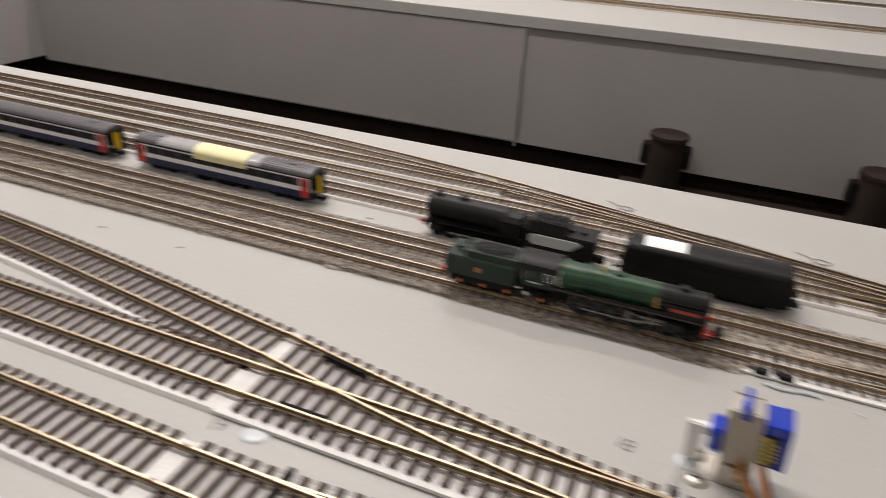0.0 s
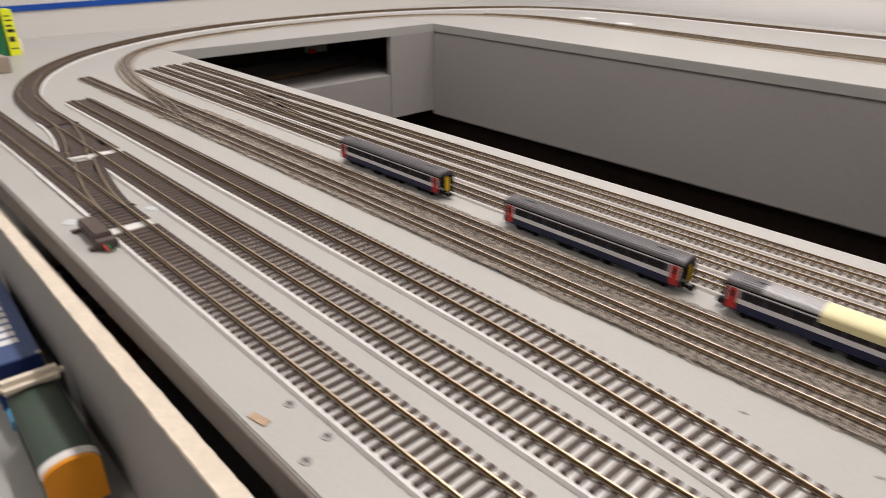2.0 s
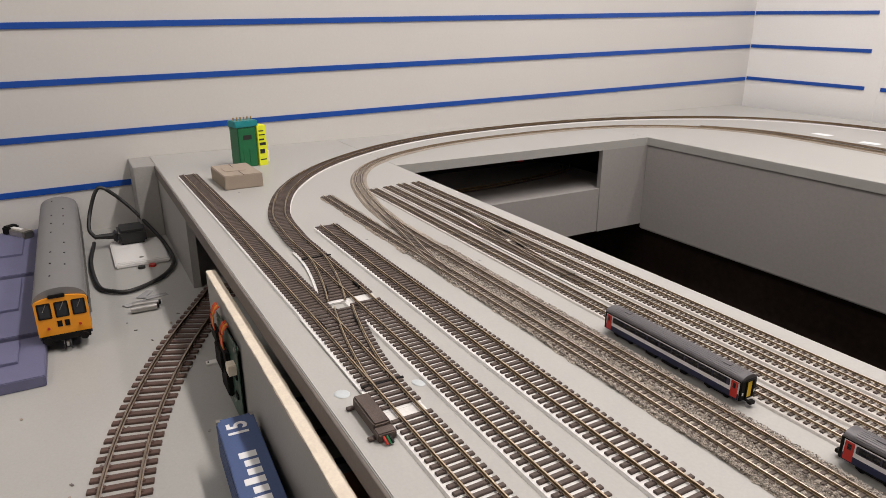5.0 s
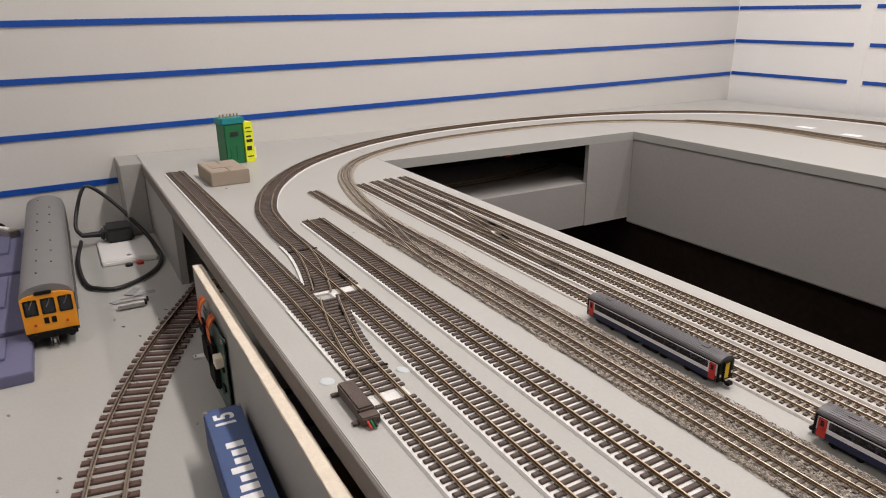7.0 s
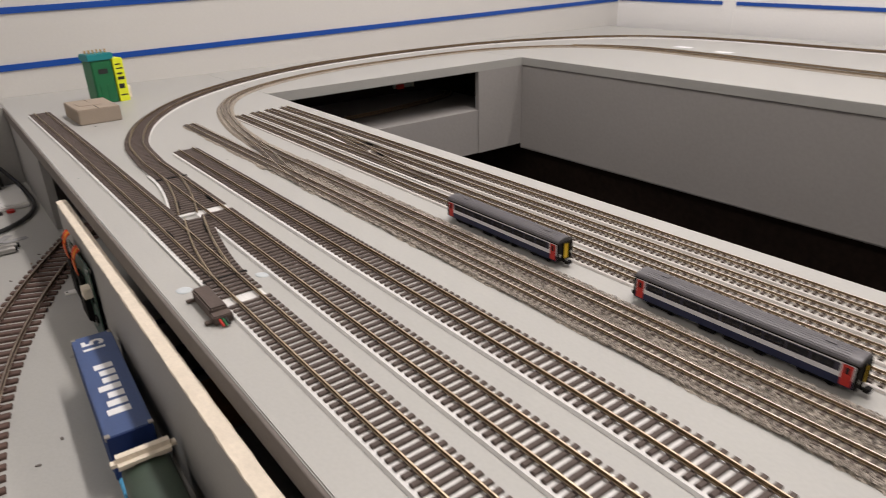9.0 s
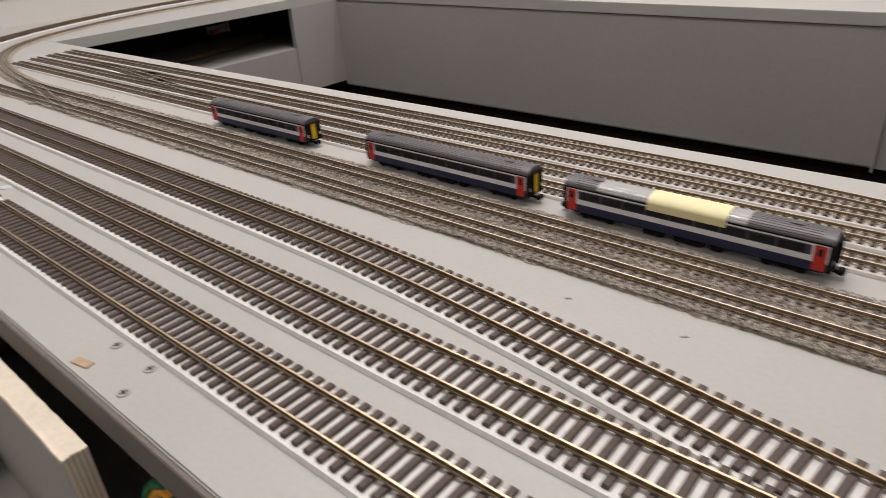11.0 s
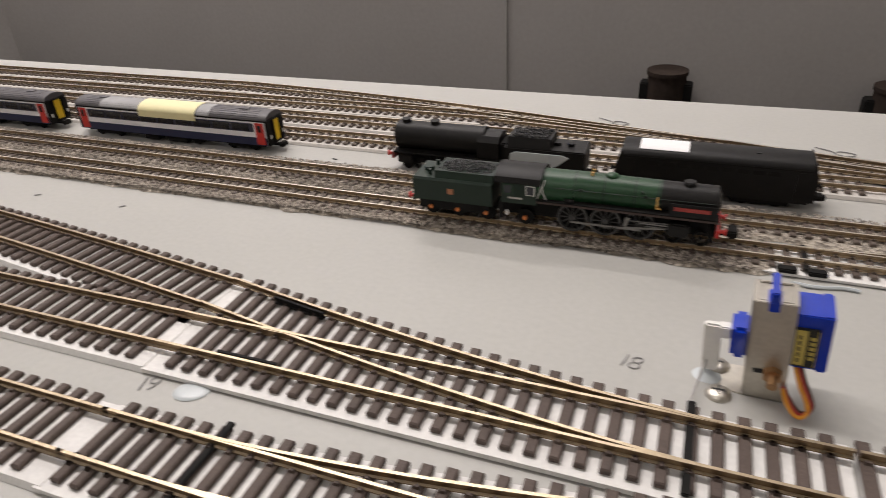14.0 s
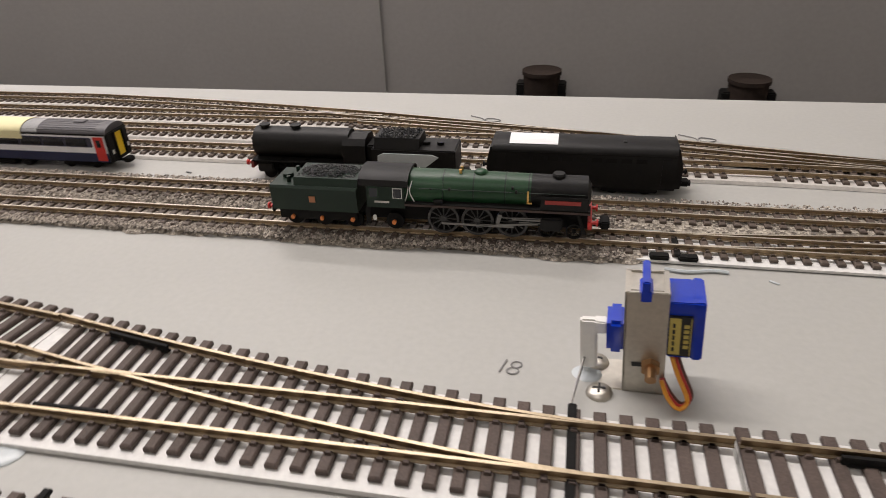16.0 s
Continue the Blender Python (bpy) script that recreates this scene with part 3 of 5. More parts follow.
turnout("turnout", 0.345, YN1, 1, 1, 0.135, NG, "small turnout with fine rails on white underlay", 0.013, group="turnouts")
track("crossover_track", [(-0.83, 0.612), (-0.74, 0.600), (-0.66, 0.585), (-0.60, 0.5795)], NG, "short crossover joining two ballasted tracks", foam=False)
YARDS = (0.657, 0.684, 0.7095, 0.7355)
track("yard_track", [(-0.97, YARDS[0]), (0.2, YARDS[0]), (0.45, 0.655), (0.62, 0.640), (1.2, 0.60 + 0.032)], NG, YARD, gaps=((0.388, 0.405),), near=(-0.2, 0.17), group="yard tracks")
track("yard_track", [(-0.975, YARDS[1]), (0.15, YARDS[1]), (0.32, 0.679), (0.46, 0.664), (0.6, 0.645)], NG, YARD, gaps=((0.44, 1),), near=(-0.1, 0.2), group="yard tracks")
track("yard_track", [(-0.98, YARDS[2]), (0.1, YARDS[2]), (0.2, 0.706), (0.32, 0.692), (0.42, 0.674)], NG, YARD, gaps=((0.33, 1),), group="yard tracks")
track("yard_track", [(-0.98, YARDS[3]), (-0.1, YARDS[3]), (0.03, 0.7335), (0.17, 0.719), (0.29, 0.698), (0.4, 0.677), (0.6, 0.638)], NG, YARD, gaps=((0.163, 0.181),), group="yard tracks")
turnout("turnout", -0.79, YARDS[2], 1, -1, 0.13, NG, "small turnout with fine rails", 0.0128, group="turnouts")
turnout("turnout", -0.52, YARDS[1], -1, 1, 0.14, NG, "small turnout with fine rails", 0.0128, group="turnouts")


for i, x in enumerate((0.3505, 0.3605)):
    box_ob = part("turnout_spring_box", slab(-0.0034, 0.0034, -0.0018, 0.0018, 0.0, 0.0018, 0.0004), M_BLACK_M, None)
    box_ob.matrix_world = pose(x, 0.5745, 0.0014)
    tagged(box_ob, "small black spring box beside a fine turnout", "spring box", "turnout spring boxes")
glue = part("glue_film", wire([(0.352, 0.5685, 0.0006), (0.358, 0.5672, 0.0008), (0.363, 0.5680, 0.0006), (0.369, 0.5690, 0.0008), (0.374, 0.5686, 0.0006)], 0.0007, 0.001, 6), M_BLOB, None)
tagged(glue, "torn pale strip of dried glue at the foam edge", "glue")


def ballast(name, x0, x1, y0, y1, h, material, label, seed):
    """A low shoulder of chips with a ragged edge."""
    rnd = random.Random(seed)
    bm = bmesh.new()
    n = int((x1 - x0) / 0.004)
    rows = []
    for i in range(n + 1):
        x = x0 + (x1 - x0) * i / n
        w0, w1 = rnd.uniform(-0.0012, 0.0012), rnd.uniform(-0.001, 0.001)
        w0 += 0.0012 * math.sin(x * 70 + seed)
        ys = [y0 + w0, y0 + 0.002 + w0 * 0.7, y0 + 0.0045, y1 - 0.004, y1 - 0.0018, y1 + w1]
        zs = [0.0002, h * 0.75, h, h, h * 0.7, 0.0002]
        rows.append([bm.verts.new((x, a, max(b + (rnd.uniform(-0.0003, 0.0003) if 0 < j < 5 else 0), 0.0002))) for j, (a, b) in enumerate(zip(ys, zs))])
    for a, b in zip(rows, rows[1:]):
        for j in range(5):
            bm.faces.new((a[j], b[j], b[j + 1], a[j + 1]))
    bmesh.ops.recalc_face_normals(bm, faces=bm.faces)
    ob = part(name, bm, material, None)
    return tagged(ob, label, "ballast", kind="stuff")


ballast("ballast", -0.68, 0.345, 0.5712, 0.5975, 0.0019, M_BALLAST, "grey granite ballast under the main track", 1)
ballast("ballast", -0.97, -0.68, 0.568, 0.592, 0.0018, M_BALLAST_L, "pale thin ballast round the stub track", 2)
ballast("ballast", -0.78, 1.2, 0.5972, 0.6238, 0.0018, M_BALLAST, "grey granite ballast under the second track", 3)
ballast("ballast", 0.47, 1.2, 0.5712, 0.5975, 0.0019, M_BALLAST, "grey granite ballast under the main track", 4)


def chips(name, count, x0, x1, bands, z, sizes, material, label, seed):
    """Loose stone chips, each a small uneven solid, joined into one bed."""
    rnd = random.Random(seed)
    verts, faces = [], []
    for _ in range(count):
        y0, y1 = rnd.choice(bands)
        c = (rnd.uniform(x0, x1), rnd.uniform(y0, y1), z + rnd.uniform(-0.0004, 0.0004))
        s = rnd.uniform(*sizes)
        a = rnd.uniform(0, math.tau)
        b = len(verts)
        for k in range(4):
            q = a + k * math.tau / 4
            r = s * rnd.uniform(0.6, 1.1)
            verts.append((c[0] + r * math.cos(q), c[1] + r * math.sin(q), c[2] + rnd.uniform(-0.2, 0.2) * s))
        verts.append((c[0], c[1], c[2] + s * rnd.uniform(0.5, 0.9)))
        verts.append((c[0], c[1], c[2] - s * 0.6))
        for k in range(4):
            faces += [(b + k, b + (k + 1) % 4, b + 4), (b + (k + 1) % 4, b + k, b + 5)]
    me = bpy.data.meshes.new(name)
    me.from_pydata(verts, [], faces)
    me.materials.append(material)
    return tagged(new(name, me), label, "ballast", kind="stuff")


bed = [(-0.78, 0.609), (-0.905, 0.624), (-1.04, 0.66), (-1.14, 0.72), (-1.215, 0.82), (-1.265, 0.95), (-1.29, 1.1), (-1.295, 1.3), (-1.265, 1.46), (-1.175, 1.6), (-1.05, 1.665), (-0.916, 1.675), (-0.7, 1.66), (-0.2, 1.63), (1.4, 1.60)]
ob = part("ballast", sweep(bmesh.new(), spline(bed, 0.01), [(-0.0135, 0.0002), (0.0135, 0.0002), (0.0105, 0.0026), (-0.0105, 0.0026)]), M_BALLAST_L, None)
tagged(ob, "pale dusty ballast round the inner loop", "ballast", kind="stuff")


def chip_mat():
    m = mat("granite_chip", (0.36, 0.33, 0.30), 0.85, var=0.2, scale=200, bump=0)
    nt = m.node_tree
    b = nt.nodes["Principled BSDF"]
    g = nt.nodes.new("ShaderNodeNewGeometry")
    r = nt.nodes.new("ShaderNodeValToRGB")
    r.color_ramp.elements[0].color, r.color_ramp.elements[1].color = (0.075, 0.062, 0.052, 1), (0.60, 0.535, 0.46, 1)
    nt.links.new(g.outputs["Random Per Island"], r.inputs[0])
    nt.links.new(r.outputs[0], b.inputs["Base Color"])
    return m


M_CHIP = chip_mat()
chips("ballast_chips", 29000, -0.30, 0.338, [(0.5716, 0.5782), (0.5716, 0.5782), (0.5905, 0.6035), (0.6165, 0.6236)], 0.0020, (0.00045, 0.0009), M_CHIP, "loose granite ballast chips between the rails", 7)
chips("ballast_chips", 7000, -0.68, -0.30, [(0.5716, 0.5775), (0.5895, 0.6025), (0.6165, 0.6230)], 0.0020, (0.0006, 0.0013), M_CHIP, "loose granite ballast chips between the rails", 8)

chips("ballast_chips", 3000, 0.338, 0.52, [(0.6045, 0.6065), (0.6130, 0.6236)], 0.0020, (0.00045, 0.0009), M_CHIP, "loose granite ballast chips beside the small turnout", 11)
chips("ballast_chips", 1500, 0.478, 0.62, [(0.5716, 0.5782), (0.5905, 0.6035)], 0.0020, (0.00045, 0.0009), M_CHIP, "loose granite ballast chips between the rails", 12)

track("loop_track", [(-1.17, 1.628), (-1.06, 1.690), (-0.94, 1.708), (-0.7, 1.695), (-0.2, 1.665), (1.4, 1.635)], NG, "fine model track on the far board", foam=False, group="loop tracks")

# lower shelf: wide-gauge curve, and the track seen inside the opening
track("shelf_track", [(-1.03, 0.428), (-0.955, 0.389), (-0.86, 0.340), (-0.76, 0.297), (-0.66, 0.2635), (-0.56, 0.241), (-0.45, 0.227), (-0.33, 0.221), (-0.1, 0.221)], OG, "wide-gauge model track curving over the lower shelf", z=LOW, foam=False, near=(-0.95, -0.3))
track("tunnel_track", [(-1.3, 0.6), (-1.27, 0.8), (-1.25, 0.95), (-1.26, 1.12), (-1.30, 1.3), (-1.35, 1.36)], HO, "model track running through the dark opening", z=OPZ0, foam=False)


# ---- things on the upper board ----
def wheel(bm_name, parent, x, y, z, r, w, material, spokes=0, label=""):
    """A flanged wheel whose axle lies along y; outer face towards the sign of y."""
    bm = bmesh.new()
    s = 1 if y > 0 else -1
    if spokes:
        for a in range(28):
            q0, q1 = a * math.tau / 28, (a + 1) * math.tau / 28
            pts = []
            for q in (q0, q1):
                for rad in (r, r * 0.84):
                    for yy in (y, y + s * w):
                        pts.append(bm.verts.new((x + rad * math.cos(q), yy, z + rad * math.sin(q))))
            o0, o1, i0, i1, p0, p1, j0, j1 = pts
            for f in ((o0, p0, p1, o1), (i0, i1, j1, j0), (o1, p1, j1, i1), (o0, i0, j0, p0)):
                bm.faces.new(f)
        for k in range(spokes):
            q = k * math.tau / spokes
            rod(bm, (x, y + s * w * 0.5, z), (x + r * 0.88 * math.cos(q), y + s * w * 0.5, z + r * 0.88 * math.sin(q)), r * 0.045, 6)
        rod(bm, (x, y, z), (x, y + s * w * 1.15, z), r * 0.2, 12)
        bmesh.ops.recalc_face_normals(bm, faces=bm.faces)
    else:
        rod(bm, (x, y, z), (x, y + s * w, z), r, 20)
        rod(bm, (x, y + s * w, z), (x, y + s * w * 1.25, z), r * 0.4, 12)
    return part(bm_name, bm, material, parent, label)


def barrel(x0, x1, z, r, r1=None, seg=28):
    return rod(bmesh.new(), (x0, 0, z), (x1, 0, z), r, seg, r if r1 is None else r1)


def steam_loco():
    th = thing("steam_locomotive", pose(0.2010, 0.5842, NG.top()), "dark green model steam locomotive with tender, standing on ballasted track", "model locomotive")
    u = 0.000222

    def X(px):
        return (px - 488) * u

    # tender
    body = part("tender_body", prism(bmesh.new(), [(-0.0088, 0.0078), (0.0088, 0.0078), (0.0092, 0.0172), (0.0086, 0.0182), (-0.0086, 0.0182), (-0.0092, 0.0172)], X(492), X(650)), M_GREEN_D, th, "dark green tender")
    part("coal_rail", prism(bmesh.new(), [(-0.0084, 0.0178), (0.0084, 0.0178), (0.0072, 0.0212), (-0.0072, 0.0212)], X(536), X(652)), M_GREEN_D, body)
    bm = bmesh.new()
    rnd = random.Random(3)
    for i in range(420):
        a, b = rnd.random(), rnd.uniform(-1, 1)
        h = 0.0208 + 0.0022 * (1 - b * b) * math.sin(math.pi * min(max(a, 0.08), 0.92))
        bmesh.ops.create_icosphere(bm, subdivisions=1, radius=rnd.uniform(0.0004, 0.00075), matrix=Matrix.Translation((X(541) + a * (X(646) - X(541)), b * 0.0066, h)) @ Matrix.Rotation(rnd.uniform(0, 6), 4, "Z") @ Matrix.Diagonal((1, 0.8, 0.7, 1)))
    part("coal_load", bm, M_COAL, body, "heap of loose black coal")
    part("filler_cap", rod(bmesh.new(), (X(512), 0, 0.018), (X(512), 0, 0.0198), 0.0022, 14), M_GREEN_D, body)
    for s in (-1, 1):
        part("vent_pipe", rod(bmesh.new(), (X(522), s * 0.005, 0.018), (X(522), s * 0.005, 0.0205), 0.0008, 8), M_GREEN_D, body)
        part("crest", slab(X(563), X(574), *sorted((s * 0.00905, s * 0.0094)), 0.0117, 0.0141), mat("copper_red_crest", (0.40, 0.16, 0.07), 0.5), body, "small coppery crest")
    part("tender_frame", slab(X(500), X(645), -0.0074, 0.0074, 0.0032, 0.0079, 0.0003), M_BLACK_M, th)
    for px in (525, 580, 637):
        for s in (-1, 1):
            wheel("tender_wheel", th, X(px), s * 0.0042, 0.0036, 0.0036, 0.0014, M_BLACK_M)
            part("axle_box", rod(bmesh.new(), (X(px), s * 0.0073, 0.0042), (X(px), s * 0.0083, 0.0042), 0.0009, 10), M_ORANGE_DOT, th, "small orange axle box")
    part("rear_buffer_beam", slab(X(489), X(493), -0.0085, 0.0085, 0.0062, 0.0092, 0.0002), M_BLACK_M, th)
    for s in (-1, 1):
        bm = rod(bmesh.new(), (X(489), s * 0.0062, 0.0078), (X(480), s * 0.0062, 0.0078), 0.0007, 10)
        rod(bm, (X(481), s * 0.0062, 0.0078), (X(478), s * 0.0062, 0.0078), 0.0014, 12)
        part("buffer", bm, M_RED if s < 0 else M_BLACK_M, th)
    # cab
    roof = [(-0.0086, 0.0196), (-0.0078, 0.0216), (-0.0056, 0.0232), (-0.003, 0.0239), (0, 0.0242), (0.003, 0.0239), (0.0056, 0.0232), (0.0078, 0.0216), (0.0086, 0.0196)]
    smooth(part("cab", prism(bmesh.new(), [(-0.0087, 0.0108), (0.0087, 0.0108)] + roof[::-1], X(668), X(735)), M_GREEN_D, th, "dark green cab side sheet"), 30)
    smooth(part("cab_roof", prism(bmesh.new(), [(y * 1.03, z + 0.0003) for y, z in roof] + [(y * 0.98, z - 0.0004) for y, z in roof[::-1]], X(655), X(742)), M_BLACK, th, "black curved cab roof"), 30)
    for s in (-1, 1):
        for a, b in ((674, 688), (716, 730)):
            w = part("cab_window", slab(X(a), X(b), *sorted((s * 0.0086, s * 0.0089)), 0.0152, 0.0188), M_GLASS, th)
            part("window_frame", slab(X(a) - 0.0003, X(b) + 0.0003, *sorted((s * 0.0084, s * 0.00875)), 0.0149, 0.0191), M_NYLON if a > 700 else M_GREEN, w)
        part("number_bar", slab(X(682), X(708), *sorted((s * 0.0086, s * 0.0090)), 0.0129, 0.0136), M_FOAM_G, th, "row of small pale cab numerals")
        bm = wire([(X(736), s * 0.0062, 0.0222), (X(741), s * 0.0074, 0.0185), (X(734), s * 0.0078, 0.0125)], 0.00022, 0.001, 6)
        part("injector_pipe", bm, M_NYLON, th, "thin pale pipe")
        bm = wire([(X(748), s * 0.0066, 0.0215), (X(744), s * 0.0077, 0.0175), (X(752), s * 0.0077, 0.013)], 0.00022, 0.001, 6)
        part("injector_pipe", bm, M_NYLON, th, "thin pale pipe")
    # firebox and boiler
    smooth(part("firebox", prism(bmesh.new(), [(math.cos(a) * 0.0074, 0.0165 + math.sin(a) * 0.0070) for a in [math.radians(d) for d in range(-20, 201, 10)]] + [(-0.0072, 0.0112), (0.0072, 0.0112)], X(735), X(800)), M_GREEN, th, "green firebox"))
    smooth(part("boiler", barrel(X(795), X(948), 0.0168, 0.0069, 0.0064), M_GREEN, th, "green boiler"))
    for px in (800, 852, 905, 944):
        r = 0.0069 - (px - 795) / 153 * 0.0005
        smooth(part("boiler_band", barrel(X(px) - 0.00025, X(px) + 0.00025, 0.0168, r + 0.00012), M_GREEN_D, th))
    smooth(part("smokebox", barrel(X(946), X(1040), 0.0168, 0.0064), M_BLACK, th, "black smokebox"))
    door = smooth(part("smokebox_door", barrel(X(1040), X(1046), 0.0168, 0.0056, 0.0036), M_BLACK, th))
    part("door_handle", rod(bmesh.new(), (X(1046), -0.001, 0.0168), (X(1047.5), 0.001, 0.0172), 0.0003, 6), M_STEEL, door)
    bm = rod(bmesh.new(), (X(992), 0, 0.0222), (X(992), 0, 0.0240), 0.0022, 16, 0.0019)
    rod(bm, (X(992), 0, 0.0238), (X(992), 0, 0.0244), 0.0025, 16, 0.0021)
    part("chimney", bm, M_BLACK, th)
    smooth(part("steam_dome", ball(bmesh.new(), (X(862), 0, 0.0234), 0.0028, 0.0024, 0.0013), M_GREEN, th))
    part("safety_valve", rod(bmesh.new(), (X(828), -0.0015, 0.0232), (X(828), -0.0015, 0.0248), 0.0006, 8), M_BRASS, th, "brass safety valve")
    part("safety_valve", rod(bmesh.new(), (X(828), 0.0015, 0.0232), (X(828), 0.0015, 0.0248), 0.0006, 8), M_BRASS, th)
    for s in (-1, 1):
        for px, h in ((755, 0.018), (780, 0.0185), (812, 0.0188), (918, 0.0205), (924, 0.0190)):
            part("washout_plug", slab(X(px) - 0.0004, X(px) + 0.0004, *sorted((s * 0.0062, s * 0.0071)), h - 0.0005, h + 0.0005), M_BLACK, th)
        bm = slab(X(942), X(950), *sorted((s * 0.0064, s * 0.0074)), 0.0146, 0.0152)
        box(bm, X(942), X(945), *sorted((s * 0.0060, s * 0.0070)), 0.0146, 0.0192)
        part("regulator_pipe", bm, M_BRASS, th, "copper coloured pipe bracket")
        part("smoke_deflector", slab(X(965), X(1042), *sorted((s * 0.0086, s * 0.0090)), 0.0122, 0.0186, 0.0001), M_BLACK, th, "black smoke deflector plate")
        part("nameplate", slab(X(972), X(1030), *sorted((s * 0.00895, s * 0.0093)), 0.0158, 0.0173), mat("dull_red_plate", (0.30, 0.03, 0.022), 0.5), th, "dull red nameplate")
        part("handrail", rod(bmesh.new(), (X(760), s * 0.0071, 0.0188), (X(1036), s * 0.0067, 0.0188), 0.00013, 6), M_GREEN_D, th)
        part("running_plate", slab(X(735), X(1046), *sorted((s * 0.0035, s * 0.0091)), 0.0128, 0.0134, 0.0001), M_BLACK_M, th)
        part("valance", slab(X(735), X(1046), *sorted((s * 0.0086, s * 0.0091)), 0.0121, 0.0131), mat("brown_valance", (0.05, 0.028, 0.022), 0.5), th, "brownish black valance")
        part("front_step", prism_y(bmesh.new(), [(X(1022), 0.0130), (X(1027), 0.0130), (X(1042), 0.0040), (X(1036), 0.0040)], *sorted((s * 0.0080, s * 0.0088))), M_BLACK_M, th)
        part("cylinder", slab(X(966), X(1002), *sorted((s * 0.0055, s * 0.0089)), 0.0044, 0.0098, 0.0006), M_BLACK, th)
        part("sand_box", slab(X(785), X(802), *sorted((s * 0.0066, s * 0.0088)), 0.0134, 0.0148, 0.0003), M_BLACK_M, th)
        for px in (800, 859, 918):
            wheel("driving_wheel", th, X(px), s * 0.0058, 0.0063, 0.0062, 0.0010, M_WHEEL, 12, "spoked driving wheel")
            part("wheel_tyre", rod(bmesh.new(), (X(px), s * 0.0040, 0.0063), (X(px), s * 0.0046, 0.0063), 0.0064, 24), M_BLACK_M, th)
        wheel("trailing_wheel", th, X(712), s * 0.0042, 0.0036, 0.0035, 0.0014, M_BLACK_M)
        part("axle_box", rod(bmesh.new(), (X(713), s * 0.0073, 0.0042), (X(713), s * 0.0083, 0.0042), 0.0009, 10), M_ORANGE_DOT, th, "small orange axle box")
        for px in (976, 1022):
            wheel("bogie_wheel", th, X(px), s * 0.0042, 0.0032, 0.0031, 0.0014, M_BLACK, 8)
        part("coupling_rod", prism_y(bmesh.new(), [(X(797), 0.0042), (X(921), 0.0042), (X(921), 0.0051), (X(797), 0.0051)], *sorted((s * 0.0068, s * 0.0073))), M_MOTION, th, "bright steel rod")
        part("connecting_rod", prism_y(bmesh.new(), [(X(857), 0.0041), (X(962), 0.0064), (X(962), 0.0071), (X(857), 0.0052)], *sorted((s * 0.0074, s * 0.0079))), M_MOTION, th, "bright steel rod")
        part("piston_rod", rod(bmesh.new(), (X(930), s * 0.0072, 0.0068), (X(966), s * 0.0072, 0.0068), 0.0004, 8), M_MOTION, th)
        part("slide_bar", slab(X(918), X(966), *sorted((s * 0.0066, s * 0.0078)), 0.0078, 0.0084), M_MOTION, th)
        part("expansion_link", prism_y(bmesh.new(), [(X(890), 0.0052), (X(896), 0.0052), (X(902), 0.0098), (X(895), 0.0100)], *sorted((s * 0.0074, s * 0.0078))), M_MOTION, th)
        part("radius_rod", rod(bmesh.new(), (X(895), s * 0.0076, 0.0086), (X(968), s * 0.0076, 0.0090), 0.0003, 6), M_MOTION, th)
        part("return_crank", prism_y(bmesh.new(), [(X(857), 0.0040), (X(864), 0.0044), (X(893), 0.0060), (X(891), 0.0053)], *sorted((s * 0.0080, s * 0.0083))), M_MOTION, th)
        part("cab_step", slab(X(664), X(672), *sorted((s * 0.0078, s * 0.0086)), 0.0035, 0.0108), M_BLACK_M, th)
        part("injector", slab(X(676), X(682), *sorted((s * 0.0076, s * 0.0086)), 0.0048, 0.0072, 0.0003), M_NYLON, th, "pale injector fitting")
    part("main_frame", slab(X(660), X(1044), -0.0030, 0.0030, 0.0035, 0.0115), M_BLACK_M, th)
    beam = part("front_buffer_beam", slab(X(1043), X(1050), -0.0088, 0.0088, 0.0060, 0.0092, 0.0002), M_RED, th, "red buffer beam")
    for s in (-1, 1):
        bm = rod(bmesh.new(), (X(1050), s * 0.0062, 0.0078), (X(1058), s * 0.0062, 0.0078), 0.0007, 10)
        rod(bm, (X(1057), s * 0.0062, 0.0078), (X(1060), s * 0.0062, 0.0078), 0.0014, 12)
        part("buffer", bm, M_RED, beam, "red buffer")
    bm = slab(X(1046), X(1068), -0.0012, 0.0012, 0.0036, 0.0050, 0.0003)
    box(bm, X(1064), X(1080), -0.0032, 0.0032, 0.0034, 0.0066, 0.0005)
    part("coupling", bm, M_BLACK_M, th, "chunky black coupling")
    return th


steam_loco()


